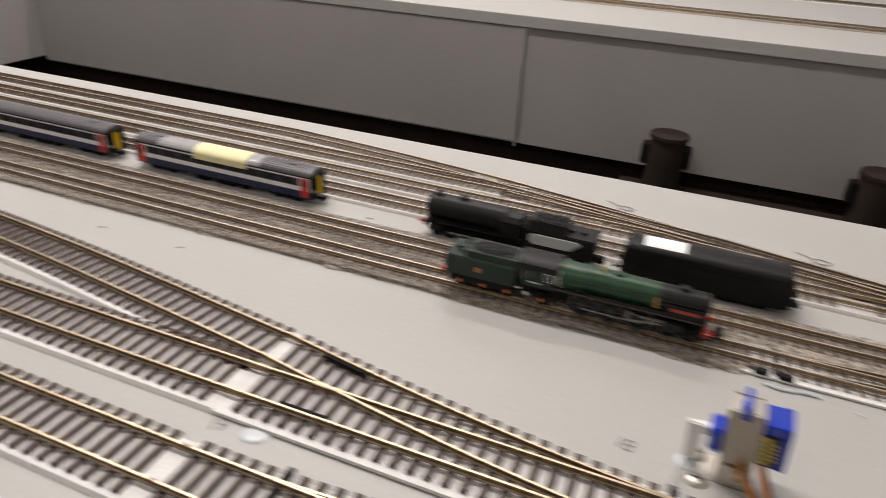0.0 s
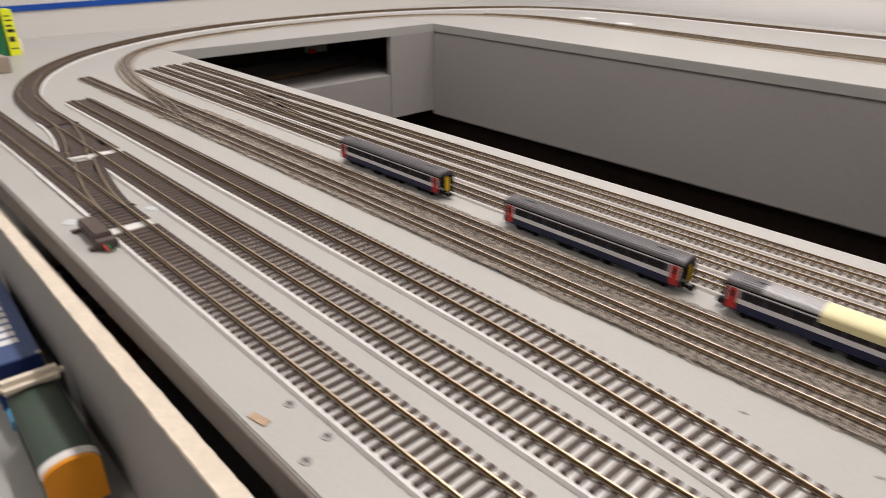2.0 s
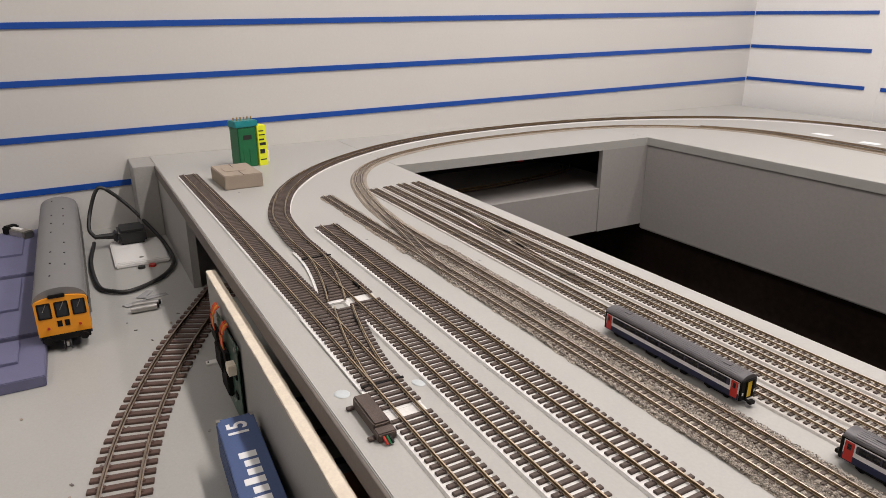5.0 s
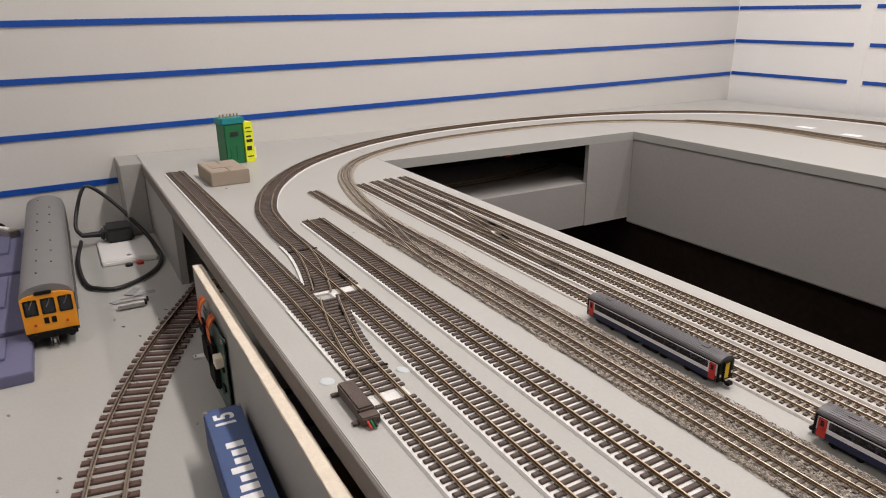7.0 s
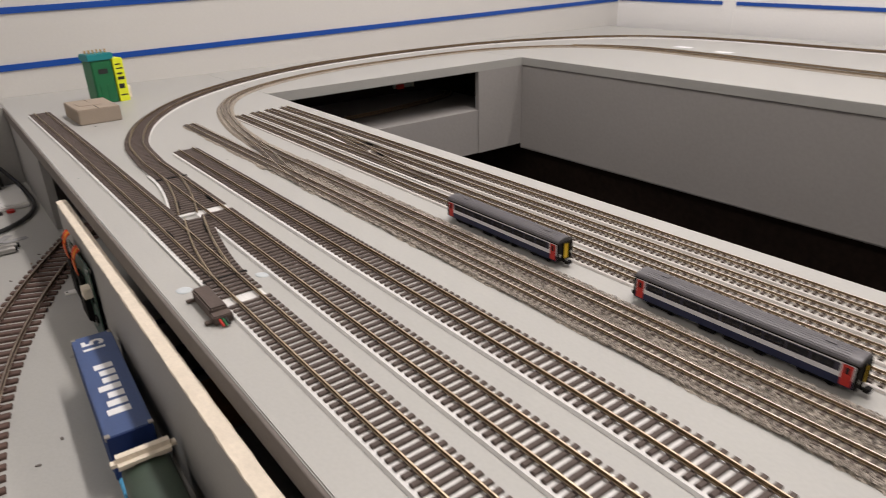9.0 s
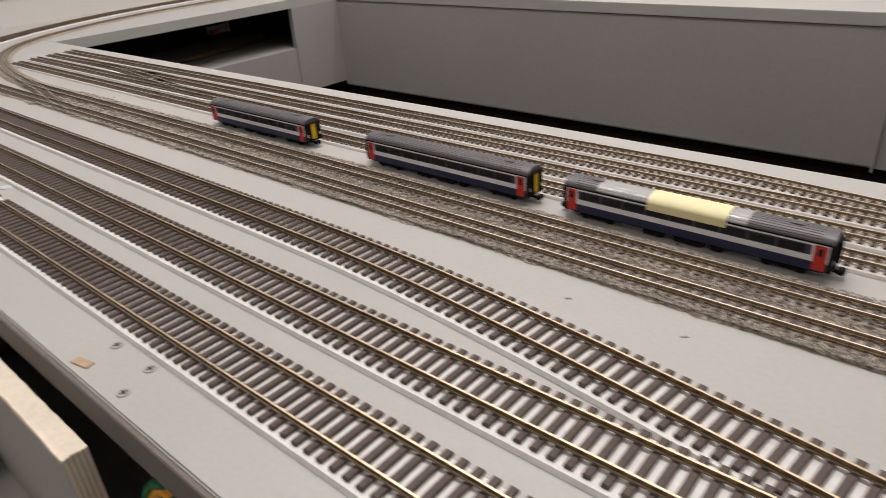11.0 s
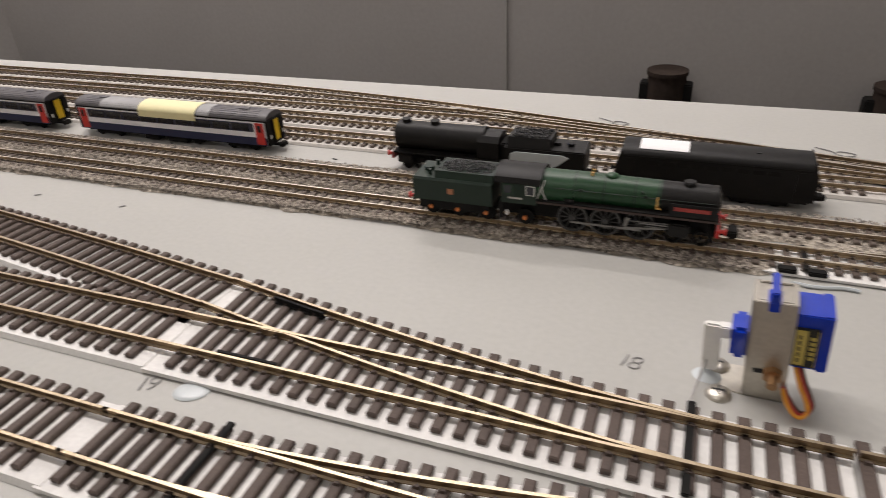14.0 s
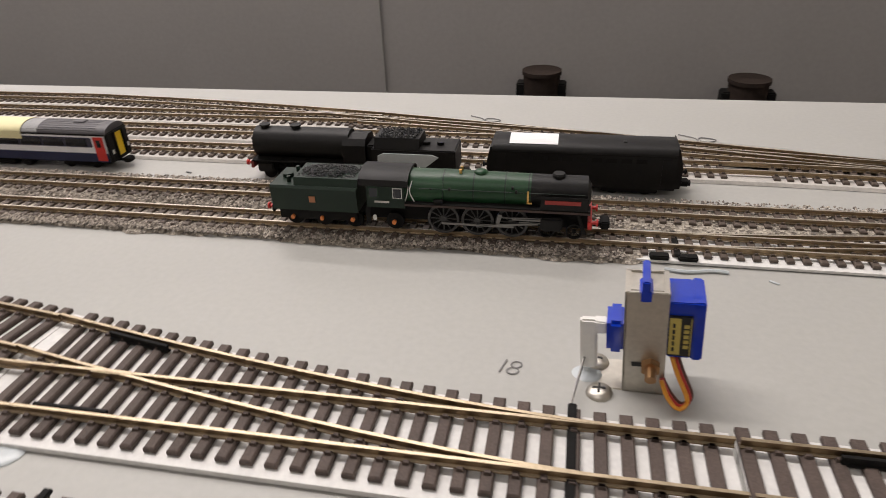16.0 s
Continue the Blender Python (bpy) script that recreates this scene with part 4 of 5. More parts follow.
def coach(x0, length, label, taped=False):
    th = thing("railway_coach", pose(x0, 0.638, 0) @ Matrix.Diagonal((1, 0.88, 0.87, 1)), label, "model coach", "parked coaches")
    L, w = length, 0.0090
    body = part("body", slab(0.0012, L - 0.0012, -w, w, 0.0052, 0.0222, 0.0005), M_WHITE, th, "pale grey coach side")
    for s in (-1, 1):
        part("lower_panel", slab(0.0014, L - 0.0014, *sorted((s * (w - 0.0002), s * (w + 0.00018))), 0.0054, 0.0106), M_NAVY, body, "navy blue lower panel")
        band = part("window_band", slab(0.0088, L - 0.0088, *sorted((s * (w - 0.0002), s * (w + 0.00022))), 0.0142, 0.0200, 0.0004), M_LILAC, body, "dark window band")
        n = 9
        for i in range(n):
            a = 0.0105 + i * (L - 0.021) / n
            part("pane", slab(a, a + (L - 0.021) / n - 0.0012, *sorted((s * w, s * (w + 0.0004))), 0.0148, 0.0193, 0.0001), M_GLASS, band)
        for a in (0.0022, L - 0.0078):
            door = part("door", slab(a, a + 0.0056, *sorted((s * (w - 0.0001), s * (w + 0.0004))), 0.0060, 0.0205, 0.0002), M_RED, body, "red door")
            part("door_window", slab(a + 0.0017, a + 0.0039, *sorted((s * w, s * (w + 0.0006))), 0.0145, 0.0188), M_GLASS, door)
        part("gutter", slab(0.0005, L - 0.0005, *sorted((s * (w - 0.0003), s * (w + 0.0003))), 0.0212, 0.0221), M_BLACK_M, body, "black gutter line")
    arc = [(-w - 0.0001, 0.0216)] + [(-math.cos(a) * w, 0.0220 + math.sin(a) * 0.0044) for a in [math.radians(d) for d in range(6, 175, 8)]] + [(w + 0.0001, 0.0216)]
    roof = smooth(part("roof", prism(bmesh.new(), arc, 0, L), M_ROOF, th, "grey ribbed roof"), 30)
    for d in (28, 42, 56, 70, 84, 98, 112, 126, 140):
        a = math.radians(d)
        y, z = -math.cos(a) * w, 0.0220 + math.sin(a) * 0.0044
        part("roof_rib", slab(0.006, L - 0.006, y - 0.00025, y + 0.00025, z - 0.0003, z + 0.00010), M_ROOF, roof)
    for a in (0.018, L - 0.018):
        part("roof_vent", slab(a - 0.003, a + 0.003, -0.002, 0.002, 0.0262, 0.0269, 0.0002), M_ROOF, roof)
    for e, o in ((0.0, -1), (L, 1)):
        x = sorted((e - o * 0.0014, e + o * 0.0006))
        end = part("end_panel", slab(*x, -w, w, 0.0050, 0.0225, 0.0005), M_BLACK, th, "black coach end")
        xx = sorted((e + o * 0.0004, e + o * 0.0009))
        part("gangway_door", slab(*xx, -0.0030, 0.0030, 0.0072, 0.0212, 0.0002), M_YELLOW, end, "yellow gangway door")
        xg = sorted((e + o * 0.0004, e + o * 0.0018))
        for s in (-1, 1):
            part("gangway_seal", slab(*xg, *sorted((s * 0.0032, s * 0.0044)), 0.0065, 0.0222, 0.0003), M_BLACK_M, end)
            part("lamp_cluster", slab(*sorted((e + o * 0.0005, e + o * 0.0009)), *sorted((s * 0.0060, s * 0.0078)), 0.0098, 0.0124, 0.0002), M_NYLON, end)
        part("gangway_seal", slab(*xg, -0.0044, 0.0044, 0.0214, 0.0226, 0.0003), M_BLACK_M, end)
        bm = slab(*sorted((e - o * 0.006, e + o * 0.0028)), -0.0012, 0.0012, 0.0030, 0.0044, 0.0003)
        box(bm, *sorted((e + o * 0.0018, e + o * 0.0055)), -0.0028, 0.0028, 0.0028, 0.0058, 0.0005)
        part("coupling", bm, M_BLACK_M, th)
    part("underframe", slab(0.004, L - 0.004, -0.0070, 0.0070, 0.0038, 0.0053), M_BLACK_M, th)
    for a, b in ((0.050, 0.062), (0.068, 0.084), (0.088, 0.094)):
        part("equipment_box", slab(a * L / 0.145, b * L / 0.145, -0.0078, 0.0078, 0.0012, 0.0040, 0.0004), M_BLACK_M, th)
    for a in (0.020, L - 0.020):
        bogie = part("bogie", slab(a - 0.0105, a + 0.0105, -0.0074, 0.0074, 0.0020, 0.0040, 0.0005), M_BLACK_M, th)
        for o in (-0.0075, 0.0075):
            for s in (-1, 1):
                wheel("wheel", bogie, a + o, s * 0.0045, 0.0029, 0.0028, 0.0013, M_BLACK_M)
    if taped:
        def patch(name, a, b, d0, d1, material, lab, lift, drop=0.0):
            pts = [math.radians(d) for d in range(d0, d1 + 1, 6)]
            prof = [(-math.cos(q) * (w + lift), 0.0220 + math.sin(q) * (0.0044 + lift)) for q in pts]
            if drop:
                prof = [(-w - lift - 0.0002, 0.0220 - drop)] + prof
            inner = [(y * 0.985, z - 0.0003) for y, z in prof]
            return part(name, prism(bmesh.new(), prof + inner[::-1], a, b), material, roof, lab)
        patch("clear_tape", 0.020, 0.055, 10, 150, M_TAPE, "glossy clear tape", 0.0002)
        patch("masking_tape", 0.050, 0.0915, 2, 150, M_CREAM, "cream masking tape wrapped over roof and windows", 0.0005, 0.0035)
        patch("clear_tape", 0.0920, 0.1010, 6, 150, M_TAPE, "glossy clear tape", 0.0002)
    return th


coach(-0.4175, 0.1335, "model coach with navy sides, red doors, yellow end and grey roof")
coach(-0.2145, 0.1400, "model coach with navy sides, red doors, yellow end and grey roof")
coach(-0.0490, 0.1395, "navy model coach with cream masking tape over its roof", True)


def black_engine():
    th = thing("black_steam_locomotive", pose(0.1685, 0.637, 0), "satin black model steam locomotive and tender parked beside the sidings", "model locomotive")
    smooth(part("boiler", barrel(0.000, 0.047, 0.0166, 0.0072), M_BLACK, th))
    smooth(part("smokebox_door", barrel(-0.0012, 0.0002, 0.0166, 0.0048, 0.0062), M_BLACK, th))
    for x in (0.0045, 0.020):
        bm = rod(bmesh.new(), (x, 0, 0.0230), (x, 0, 0.0250), 0.0021, 14)
        rod(bm, (x, 0, 0.0246), (x, 0, 0.0252), 0.0026, 14)
        part("chimney" if x < 0.01 else "dome", bm, M_BLACK, th)
    part("cab", prism(bmesh.new(), [(-0.0080, 0.010), (0.0080, 0.010), (0.0076, 0.0185), (0.0055, 0.0212), (0, 0.0222), (-0.0055, 0.0212), (-0.0076, 0.0185)], 0.0445, 0.0555), M_BLACK, th, "open backed black cab")
    part("cab_gap", slab(0.0556, 0.0598, -0.0062, 0.0062, 0.006, 0.0185, 0.0008), M_BLACK_M, th)
    part("running_plate", slab(-0.001, 0.058, -0.0088, 0.0088, 0.0094, 0.0101), M_BLACK_M, th)
    part("frame", slab(0.000, 0.058, -0.0034, 0.0034, 0.0022, 0.0095), M_BLACK_M, th)
    tender = part("tender", slab(0.0585, 0.0975, -0.0084, 0.0084, 0.0055, 0.0178, 0.0005), M_BLACK, th, "black tender")
    part("coal_bunker", prism(bmesh.new(), [(-0.0080, 0.0176), (0.0080, 0.0176), (0.0062, 0.0225), (-0.0062, 0.0225)], 0.0600, 0.0810), M_BLACK, tender)
    bm = bmesh.new()
    rnd = random.Random(9)
    for _ in range(200):
        bmesh.ops.create_icosphere(bm, subdivisions=1, radius=rnd.uniform(0.0004, 0.0007), matrix=Matrix.Translation((rnd.uniform(0.062, 0.0795), rnd.uniform(-0.0056, 0.0056), 0.0226 + rnd.uniform(0, 0.0006))))
    part("coal_load", bm, M_COAL, tender)
    for x in (0.083, 0.0895):
        part("filler_cap", rod(bmesh.new(), (x, 0, 0.0175), (x, 0, 0.0192), 0.0017, 12), M_BLACK, tender)
    part("card_patch", prism_y(bmesh.new(), [(0.0615, 0.0120), (0.0640, 0.0100), (0.0840, 0.0100), (0.0900, 0.0148), (0.0870, 0.0160), (0.0645, 0.0160), (0.0618, 0.0148)], -0.0092, -0.0085), M_BLOB, th, "pale grey card patch")
    for s in (-1, 1):
        for x, r in ((0.006, 0.003), (0.014, 0.0052), (0.026, 0.0052), (0.038, 0.0052), (0.066, 0.0036), (0.078, 0.0036), (0.090, 0.0036)):
            wheel("wheel", th, x, s * 0.0046, r, r, 0.0014, M_BLACK_M, 10 if r > 0.005 else 0)
        part("cylinder", slab(0.0015, 0.0095, *sorted((s * 0.0056, s * 0.0088)), 0.0040, 0.0090, 0.0006), M_BLACK, th)
        bm = rod(bmesh.new(), (-0.0015, s * 0.006, 0.0078), (-0.0045, s * 0.006, 0.0078), 0.0007, 8)
        rod(bm, (-0.004, s * 0.006, 0.0078), (-0.0048, s * 0.006, 0.0078), 0.0014, 12)
        part("buffer", bm, M_RED, th, "red buffer")
        part("side_rod", slab(0.014, 0.038, *sorted((s * 0.0064, s * 0.0069)), 0.0036, 0.0043), M_STEEL, th)
    part("buffer_beam", slab(-0.0018, -0.0005, -0.0086, 0.0086, 0.0060, 0.0094), mat("dull_red_beam", (0.22, 0.04, 0.035), 0.5), th)
    part("coupling", slab(0.097, 0.103, -0.0026, 0.0026, 0.003, 0.0062, 0.0006), M_BLACK_M, th)


def black_diesel():
    th = thing("black_diesel_body", pose(0.2805, 0.6375, 0) @ Matrix.Diagonal((1, 1, 0.91, 1)), "plain black model diesel body with white paper label on roof", "model locomotive")
    w = 0.0094
    prof = [(-w, 0.0042), (w, 0.0042), (w, 0.0215)] + [(math.cos(a) * w, 0.0212 + math.sin(a) * 0.0046) for a in [math.radians(d) for d in range(10, 171, 10)]] + [(-w, 0.0215)]
    body = smooth(part("body", prism(bmesh.new(), prof, 0.0022, 0.0805), M_BLACK, th, "plain black body shell"), 30)
    part("nose", prism_y(bmesh.new(), [(0.0805, 0.0045), (0.0828, 0.0050), (0.0832, 0.0150), (0.0812, 0.0240), (0.0804, 0.0248)], -w + 0.0008, w - 0.0008), M_BLACK, body)
    part("nose", prism_y(bmesh.new(), [(0.0023, 0.0045), (0.0, 0.0050), (-0.0004, 0.0150), (0.0012, 0.0225), (0.0024, 0.0232)], -w + 0.0008, w - 0.0008), M_BLACK, body)
    for s in (-1, 1):
        part("cantrail", slab(0.003, 0.080, *sorted((s * (w - 0.0002), s * (w + 0.0002))), 0.0206, 0.0212), M_BLACK_M, body)
        for i in range(9):
            part("grille", slab(0.014 + i * 0.0062, 0.0185 + i * 0.0062, *sorted((s * (w - 0.0002), s * (w + 0.00015))), 0.0172, 0.0194), M_BLACK_M, body)
        for a in (0.0045, 0.0745):
            part("cab_door", slab(a, a + 0.0035, *sorted((s * (w - 0.0002), s * (w + 0.0002))), 0.0065, 0.0200, 0.0001), M_BLACK, body)
        for x in (0.013, 0.027, 0.055, 0.069):
            wheel("wheel", th, x, s * 0.0046, 0.0034, 0.0034, 0.0014, M_BLACK_M)
        for x, o in ((0.0838, 1), (-0.0006, -1)):
            bm = rod(bmesh.new(), (x, s * 0.006, 0.0070), (x + o * 0.003, s * 0.006, 0.0070), 0.0007, 8)
            rod(bm, (x + o * 0.0026, s * 0.006, 0.0070), (x + o * 0.0034, s * 0.006, 0.0070), 0.0014, 12)
            part("buffer", bm, M_BLACK_M, th)
    for a in (0.020, 0.062):
        part("bogie", slab(a - 0.012, a + 0.012, -0.0082, 0.0082, 0.0016, 0.0044, 0.0005), M_BLACK_M, th)
    part("roof_hatch", slab(0.058, 0.0595, -0.0042, -0.0030, 0.0250, 0.0258), M_INK, body)
    lab = bmesh.new()
    pts = [(-math.cos(a) * (w + 0.0003), 0.0212 + math.sin(a) * (0.0046 + 0.0003)) for a in [math.radians(d) for d in range(42, 112, 7)]]
    prism(lab, pts + [(y * 0.98, z - 0.0003) for y, z in pts[::-1]], 0.0095, 0.0305)
    part("paper_label", lab, M_PAPER, body, "curled white paper label")
    part("coupling", slab(0.083, 0.0875, -0.0024, 0.0024, 0.003, 0.0058, 0.0005), M_BLACK_M, th)


black_engine()
black_diesel()


def servo():
    th = thing("servo_motor", pose(0.3405, 0.5035, 0, 0, -4, -4) @ Matrix.Diagonal((1, 1, 0.86, 1)), "blue hobby servo held in a metal bracket screwed to the board", "servo motor")
    bm = slab(-0.0060, 0.0050, -0.0010, 0.0, 0.0, 0.0385, 0.0002)
    box(bm, -0.0060, -0.0052, -0.0010, 0.0115, 0.0, 0.0380, 0.0002)
    box(bm, -0.0190, 0.0050, -0.0010, 0.0120, 0.0, 0.0010, 0.0002)
    box(bm, -0.0060, 0.0050, 0.0095, 0.0105, 0.0340, 0.0386, 0.0002)
    box(bm, -0.0060, -0.0045, -0.0010, 0.0105, 0.0378, 0.0386, 0.0002)
    box(bm, 0.0036, 0.0050, -0.0010, 0.0105, 0.0378, 0.0386, 0.0002)
    # Added top plate; its brightness stands for the bracket's lit inner face.
    box(bm, -0.0060, 0.0050, 0.0008, 0.0096, 0.0372, 0.0380, 0.0002)
    part("bracket", bm, M_GALV, th, "folded metal bracket")
    body = part("servo_case", slab(0.0050, 0.0112, 0.0005, 0.0125, 0.0140, 0.0345, 0.0004), M_SERVO, th, "translucent blue servo case")
    part("case_lid", slab(0.0110, 0.0140, 0.0002, 0.0128, 0.0136, 0.0348, 0.0005), M_SERVO, body)
    part("case_rim", slab(0.0050, 0.0122, 0.0002, 0.0010, 0.0310, 0.0347, 0.0003), M_SERVO, body)
    part("mount_lug", slab(-0.0018, 0.0002, -0.0014, 0.0100, 0.0352, 0.0424, 0.0004), M_SERVO, body)
    part("mount_lug", slab(-0.0024, 0.0009, -0.0012, 0.0060, 0.0352, 0.0388, 0.0003), M_SERVO, body)
    part("gear_case", slab(-0.0105, -0.0056, 0.0010, 0.0115, 0.0130, 0.0252, 0.0012), M_SERVO, body, "blue gear housing")
    st = part("sticker", slab(0.0052, 0.0110, -0.0003, 0.0006, 0.0155, 0.0300), M_INK, body, "yellow and black sticker")
    part("sticker_field", slab(0.0054, 0.0082, -0.0005, 0.0, 0.0162, 0.0295), M_STICKER, st)
    for i in range(5):
        part("print_bar", slab(0.0090, 0.0103, -0.0005, -0.0002, 0.0185 + i * 0.0019, 0.0197 + i * 0.0019), M_STICKER, st)
        part("print_bar", slab(0.0062, 0.0068, -0.0007, -0.0002, 0.0175 + i * 0.0022, 0.0189 + i * 0.0022), M_INK, st)
    part("sticker_line", slab(0.0106, 0.0108, -0.0005, -0.0002, 0.0160, 0.0296), M_STICKER, st)
    part("servo_horn", slab(-0.0140, -0.0105, 0.0045, 0.0080, 0.0175, 0.0222, 0.0004), M_NYLON, th, "white nylon horn boss")
    part("horn_arm", slab(-0.0178, -0.0130, 0.0046, 0.0072, 0.0030, 0.0226, 0.0006), M_NYLON, th, "white nylon servo arm")
    part("drive_wire", rod(bmesh.new(), (-0.0165, 0.0050, 0.0075), (-0.0190, -0.0140, 0.0050), 0.0004, 8), M_STEEL, th, "bent steel drive wire")
    bm = bmesh.new()
    rod(bm, (0.0012, -0.0008, 0.0118), (0.0012, -0.0032, 0.0118), 0.0027, 6)
    rod(bm, (0.0012, -0.0030, 0.0118), (0.0012, -0.0070, 0.0114), 0.0015, 12)
    part("bolt", bm, M_BOLT, th, "dull brass bolt and nut")
    part("bolt_slot", slab(-0.0040, 0.0010, -0.0013, -0.0004, 0.0108, 0.0128, 0.0003), M_INK, th)
    for x, y in ((-0.0135, 0.0095), (-0.0120, -0.0035)):
        bm = bmesh.new()
        ball(bm, (x, y, 0.0012), 0.0038, 0.0038, 0.0022)
        s = smooth(part("screw_head", bm, M_GALV, th, "domed steel screw head"))
        part("screw_slot", slab(x - 0.0018, x + 0.0018, y - 0.0003, y + 0.0003, 0.0028, 0.0035), M_INK, s)
        part("screw_slot", slab(x - 0.0003, x + 0.0003, y - 0.0018, y + 0.0018, 0.0029, 0.0036), M_INK, s)
    smooth(part("glue_pad", ball(bmesh.new(), (-0.0165, 0.0040, 0.0008), 0.0052, 0.0042, 0.0012), M_BLOB, th, "translucent pad of glue"))
    for i, m in enumerate((M_WIRE_B, M_WIRE_R, M_WIRE_O)):
        o = i * 0.0011
        part("lead", wire([(0.0080 - o * 0.6, 0.0045 - o, 0.0130), (0.0096 - o * 0.6, 0.0015 - o, 0.0085), (0.0120 - o * 0.5, -0.0030 - o, 0.0030), (0.0095 - o * 0.4, -0.0050 - o, 0.0012), (0.0065 - o * 0.3, -0.0030 - o, 0.0035), (0.0040, 0.0005 - o, 0.0075)], 0.00062, 0.0012, 8), m, th, "thin servo lead")


servo()


def text_mark(body, x, y, size, turn, material, label, thick=0.00008):
    cu = bpy.data.curves.new("writing", "FONT")
    cu.body, cu.size, cu.extrude, cu.offset = body, size, thick, -0.00024
    cu.space_character, cu.shear = 0.72, 0.15
    tmp = new("tmp", cu)
    bpy.context.view_layer.update()
    me = bpy.data.meshes.new_from_object(tmp.evaluated_get(bpy.context.evaluated_depsgraph_get()))
    bpy.data.objects.remove(tmp)
    me.materials.append(material)
    ob = new("pencil_number", me)
    ob.matrix_world = pose(x, y, 0.0003, 0, 0, turn)
    return tagged(ob, label, "pencil writing")


text_mark("18", 0.2975, 0.5055, 0.0095, -8, M_PENCIL, "pencilled number eighteen on the grey board")
text_mark("19", 0.1575, 0.4485, 0.0095, 20, M_PENCIL, "pencilled number nineteen on the grey board")
for x, y, a in ((0.268, 0.724, 0), (0.382, 0.703, -12)):
    ob = part("pencil_scribble", wire([(x - 0.010, y + 0.004, 0.0004), (x - 0.002, y - 0.001, 0.0004), (x - 0.001, y - 0.008, 0.0004), (x, y, 0.0004), (x + 0.008, y - 0.002, 0.0004), (x + 0.004, y - 0.006, 0.0004), (x - 0.001, y - 0.004, 0.0004)], 0.0003, 0.002, 6), M_PENCIL, None)
    tagged(ob, "dark pencil squiggle on the grey board", "pencil mark")

# glue blobs, scuffs and specks on the board
for x, y, rx, ry in ((0.1765, 0.4545, 0.006, 0.0045), (-0.4330, 0.3980, 0.0062, 0.0055), (-0.4200, 0.4525, 0.006, 0.004)):
    ob = smooth(part("glue_blob", ball(bmesh.new(), (0, 0, 0), rx, ry, 0.0008, 14, 8), M_BLOB, None))
    ob.matrix_world = pose(x, y, 0.0002, 0, 0, 25)
    tagged(ob, "dried pale blob of glue on the board", "glue blob")
for x, y in ((-0.1450, 0.4050), (-0.1155, 0.4052), (-0.1095, 0.3905)):
    th = thing("countersunk_screw", pose(x, y, 0), "grey painted countersunk screw set in the board", "screw", "board screws")
    bm = bmesh.new()
    rod(bm, (0, 0, 0.0001), (0, 0, 0.0005), 0.0029, 16, 0.0026)
    part("screw_head", bm, M_FASCIA, th)
    part("screw_slot", slab(-0.0016, 0.0016, -0.0003, 0.0003, 0.0004, 0.0007), M_INK, th)
    part("screw_slot", slab(-0.0003, 0.0003, -0.0016, 0.0016, 0.0004, 0.0008), M_INK, th)
rnd = random.Random(21)
for x, y in ((-1.063, 0.4707), (-0.652, 0.409), (-0.793, 0.397), (0.3879, 0.5648), (0.0, 0.552), (0.055, 0.553), (-0.54, 0.545), (-0.75, 0.552), (0.02, 0.63), (0.13, 0.632), (-0.62, 0.632)):
    ob = part("debris_scrap", slab(-0.0017, 0.0017, -0.0005, 0.0005, 0, 0.0003, 0.0001), rnd.choice((M_INK, M_BLOB, M_PENCIL)), None)
    ob.matrix_world = pose(x, y, 0.0001, 0, 0, rnd.uniform(0, 180))
    tagged(ob, "tiny scrap of debris on the board", "debris")


def point_motor():
    th = thing("point_motor", pose(-0.389, 0.4035, 0, 0, 0, -1) @ Matrix.Diagonal((1, 0.95, 1, 1)), "dark brown plastic point motor beside a turnout with red lead", "point motor")
    part("case", slab(-0.0235, 0.0150, -0.0062, 0.0062, 0.0004, 0.0095, 0.0012), M_SLEEPER, th, "dark brown motor case")
    part("case_step", slab(0.0145, 0.0230, -0.0068, 0.0068, 0.0004, 0.0068, 0.0008), M_SLEEPER, th)
    part("drive_arm", slab(0.0070, 0.0105, 0.0055, 0.0135, 0.0020, 0.0034, 0.0004), M_SLEEPER, th)
    for x, s in ((-0.022, -1), (0.017, -1)):
        bm = slab(x - 0.002, x + 0.002, -0.0115, -0.0058, 0.0004, 0.0022, 0.0004)
        part("mounting_lug", bm, M_SLEEPER, th)
    for m, o in ((M_WIRE_R, 0.0), (M_PCB, 0.0022), (M_CABLE, 0.0042)):
        part("lead", wire([(0.0215, -0.0025 + o, 0.0040), (0.0250, -0.0030 + o, 0.0040), (0.0275, -0.0020 + o, 0.0012)], 0.0009, 0.002, 8), m, th)


point_motor()


def card_box():
    th = thing("card_box", pose(-1.130, 0.483, 0, 0, 0, 2), "small brown cardboard box taped shut on the board's end", "cardboard box")
    part("carton", slab(-0.046, 0.046, -0.030, 0.030, 0, 0.0225, 0.0012), M_CARD, th)
    part("flap_seam", slab(-0.046, 0.046, -0.0004, 0.0004, 0.0222, 0.0228), M_DARK, th)
    part("flap", slab(-0.014, 0.014, -0.020, 0.012, 0.0224, 0.0232, 0.0002), M_CARD, th, "tucked cardboard tab")


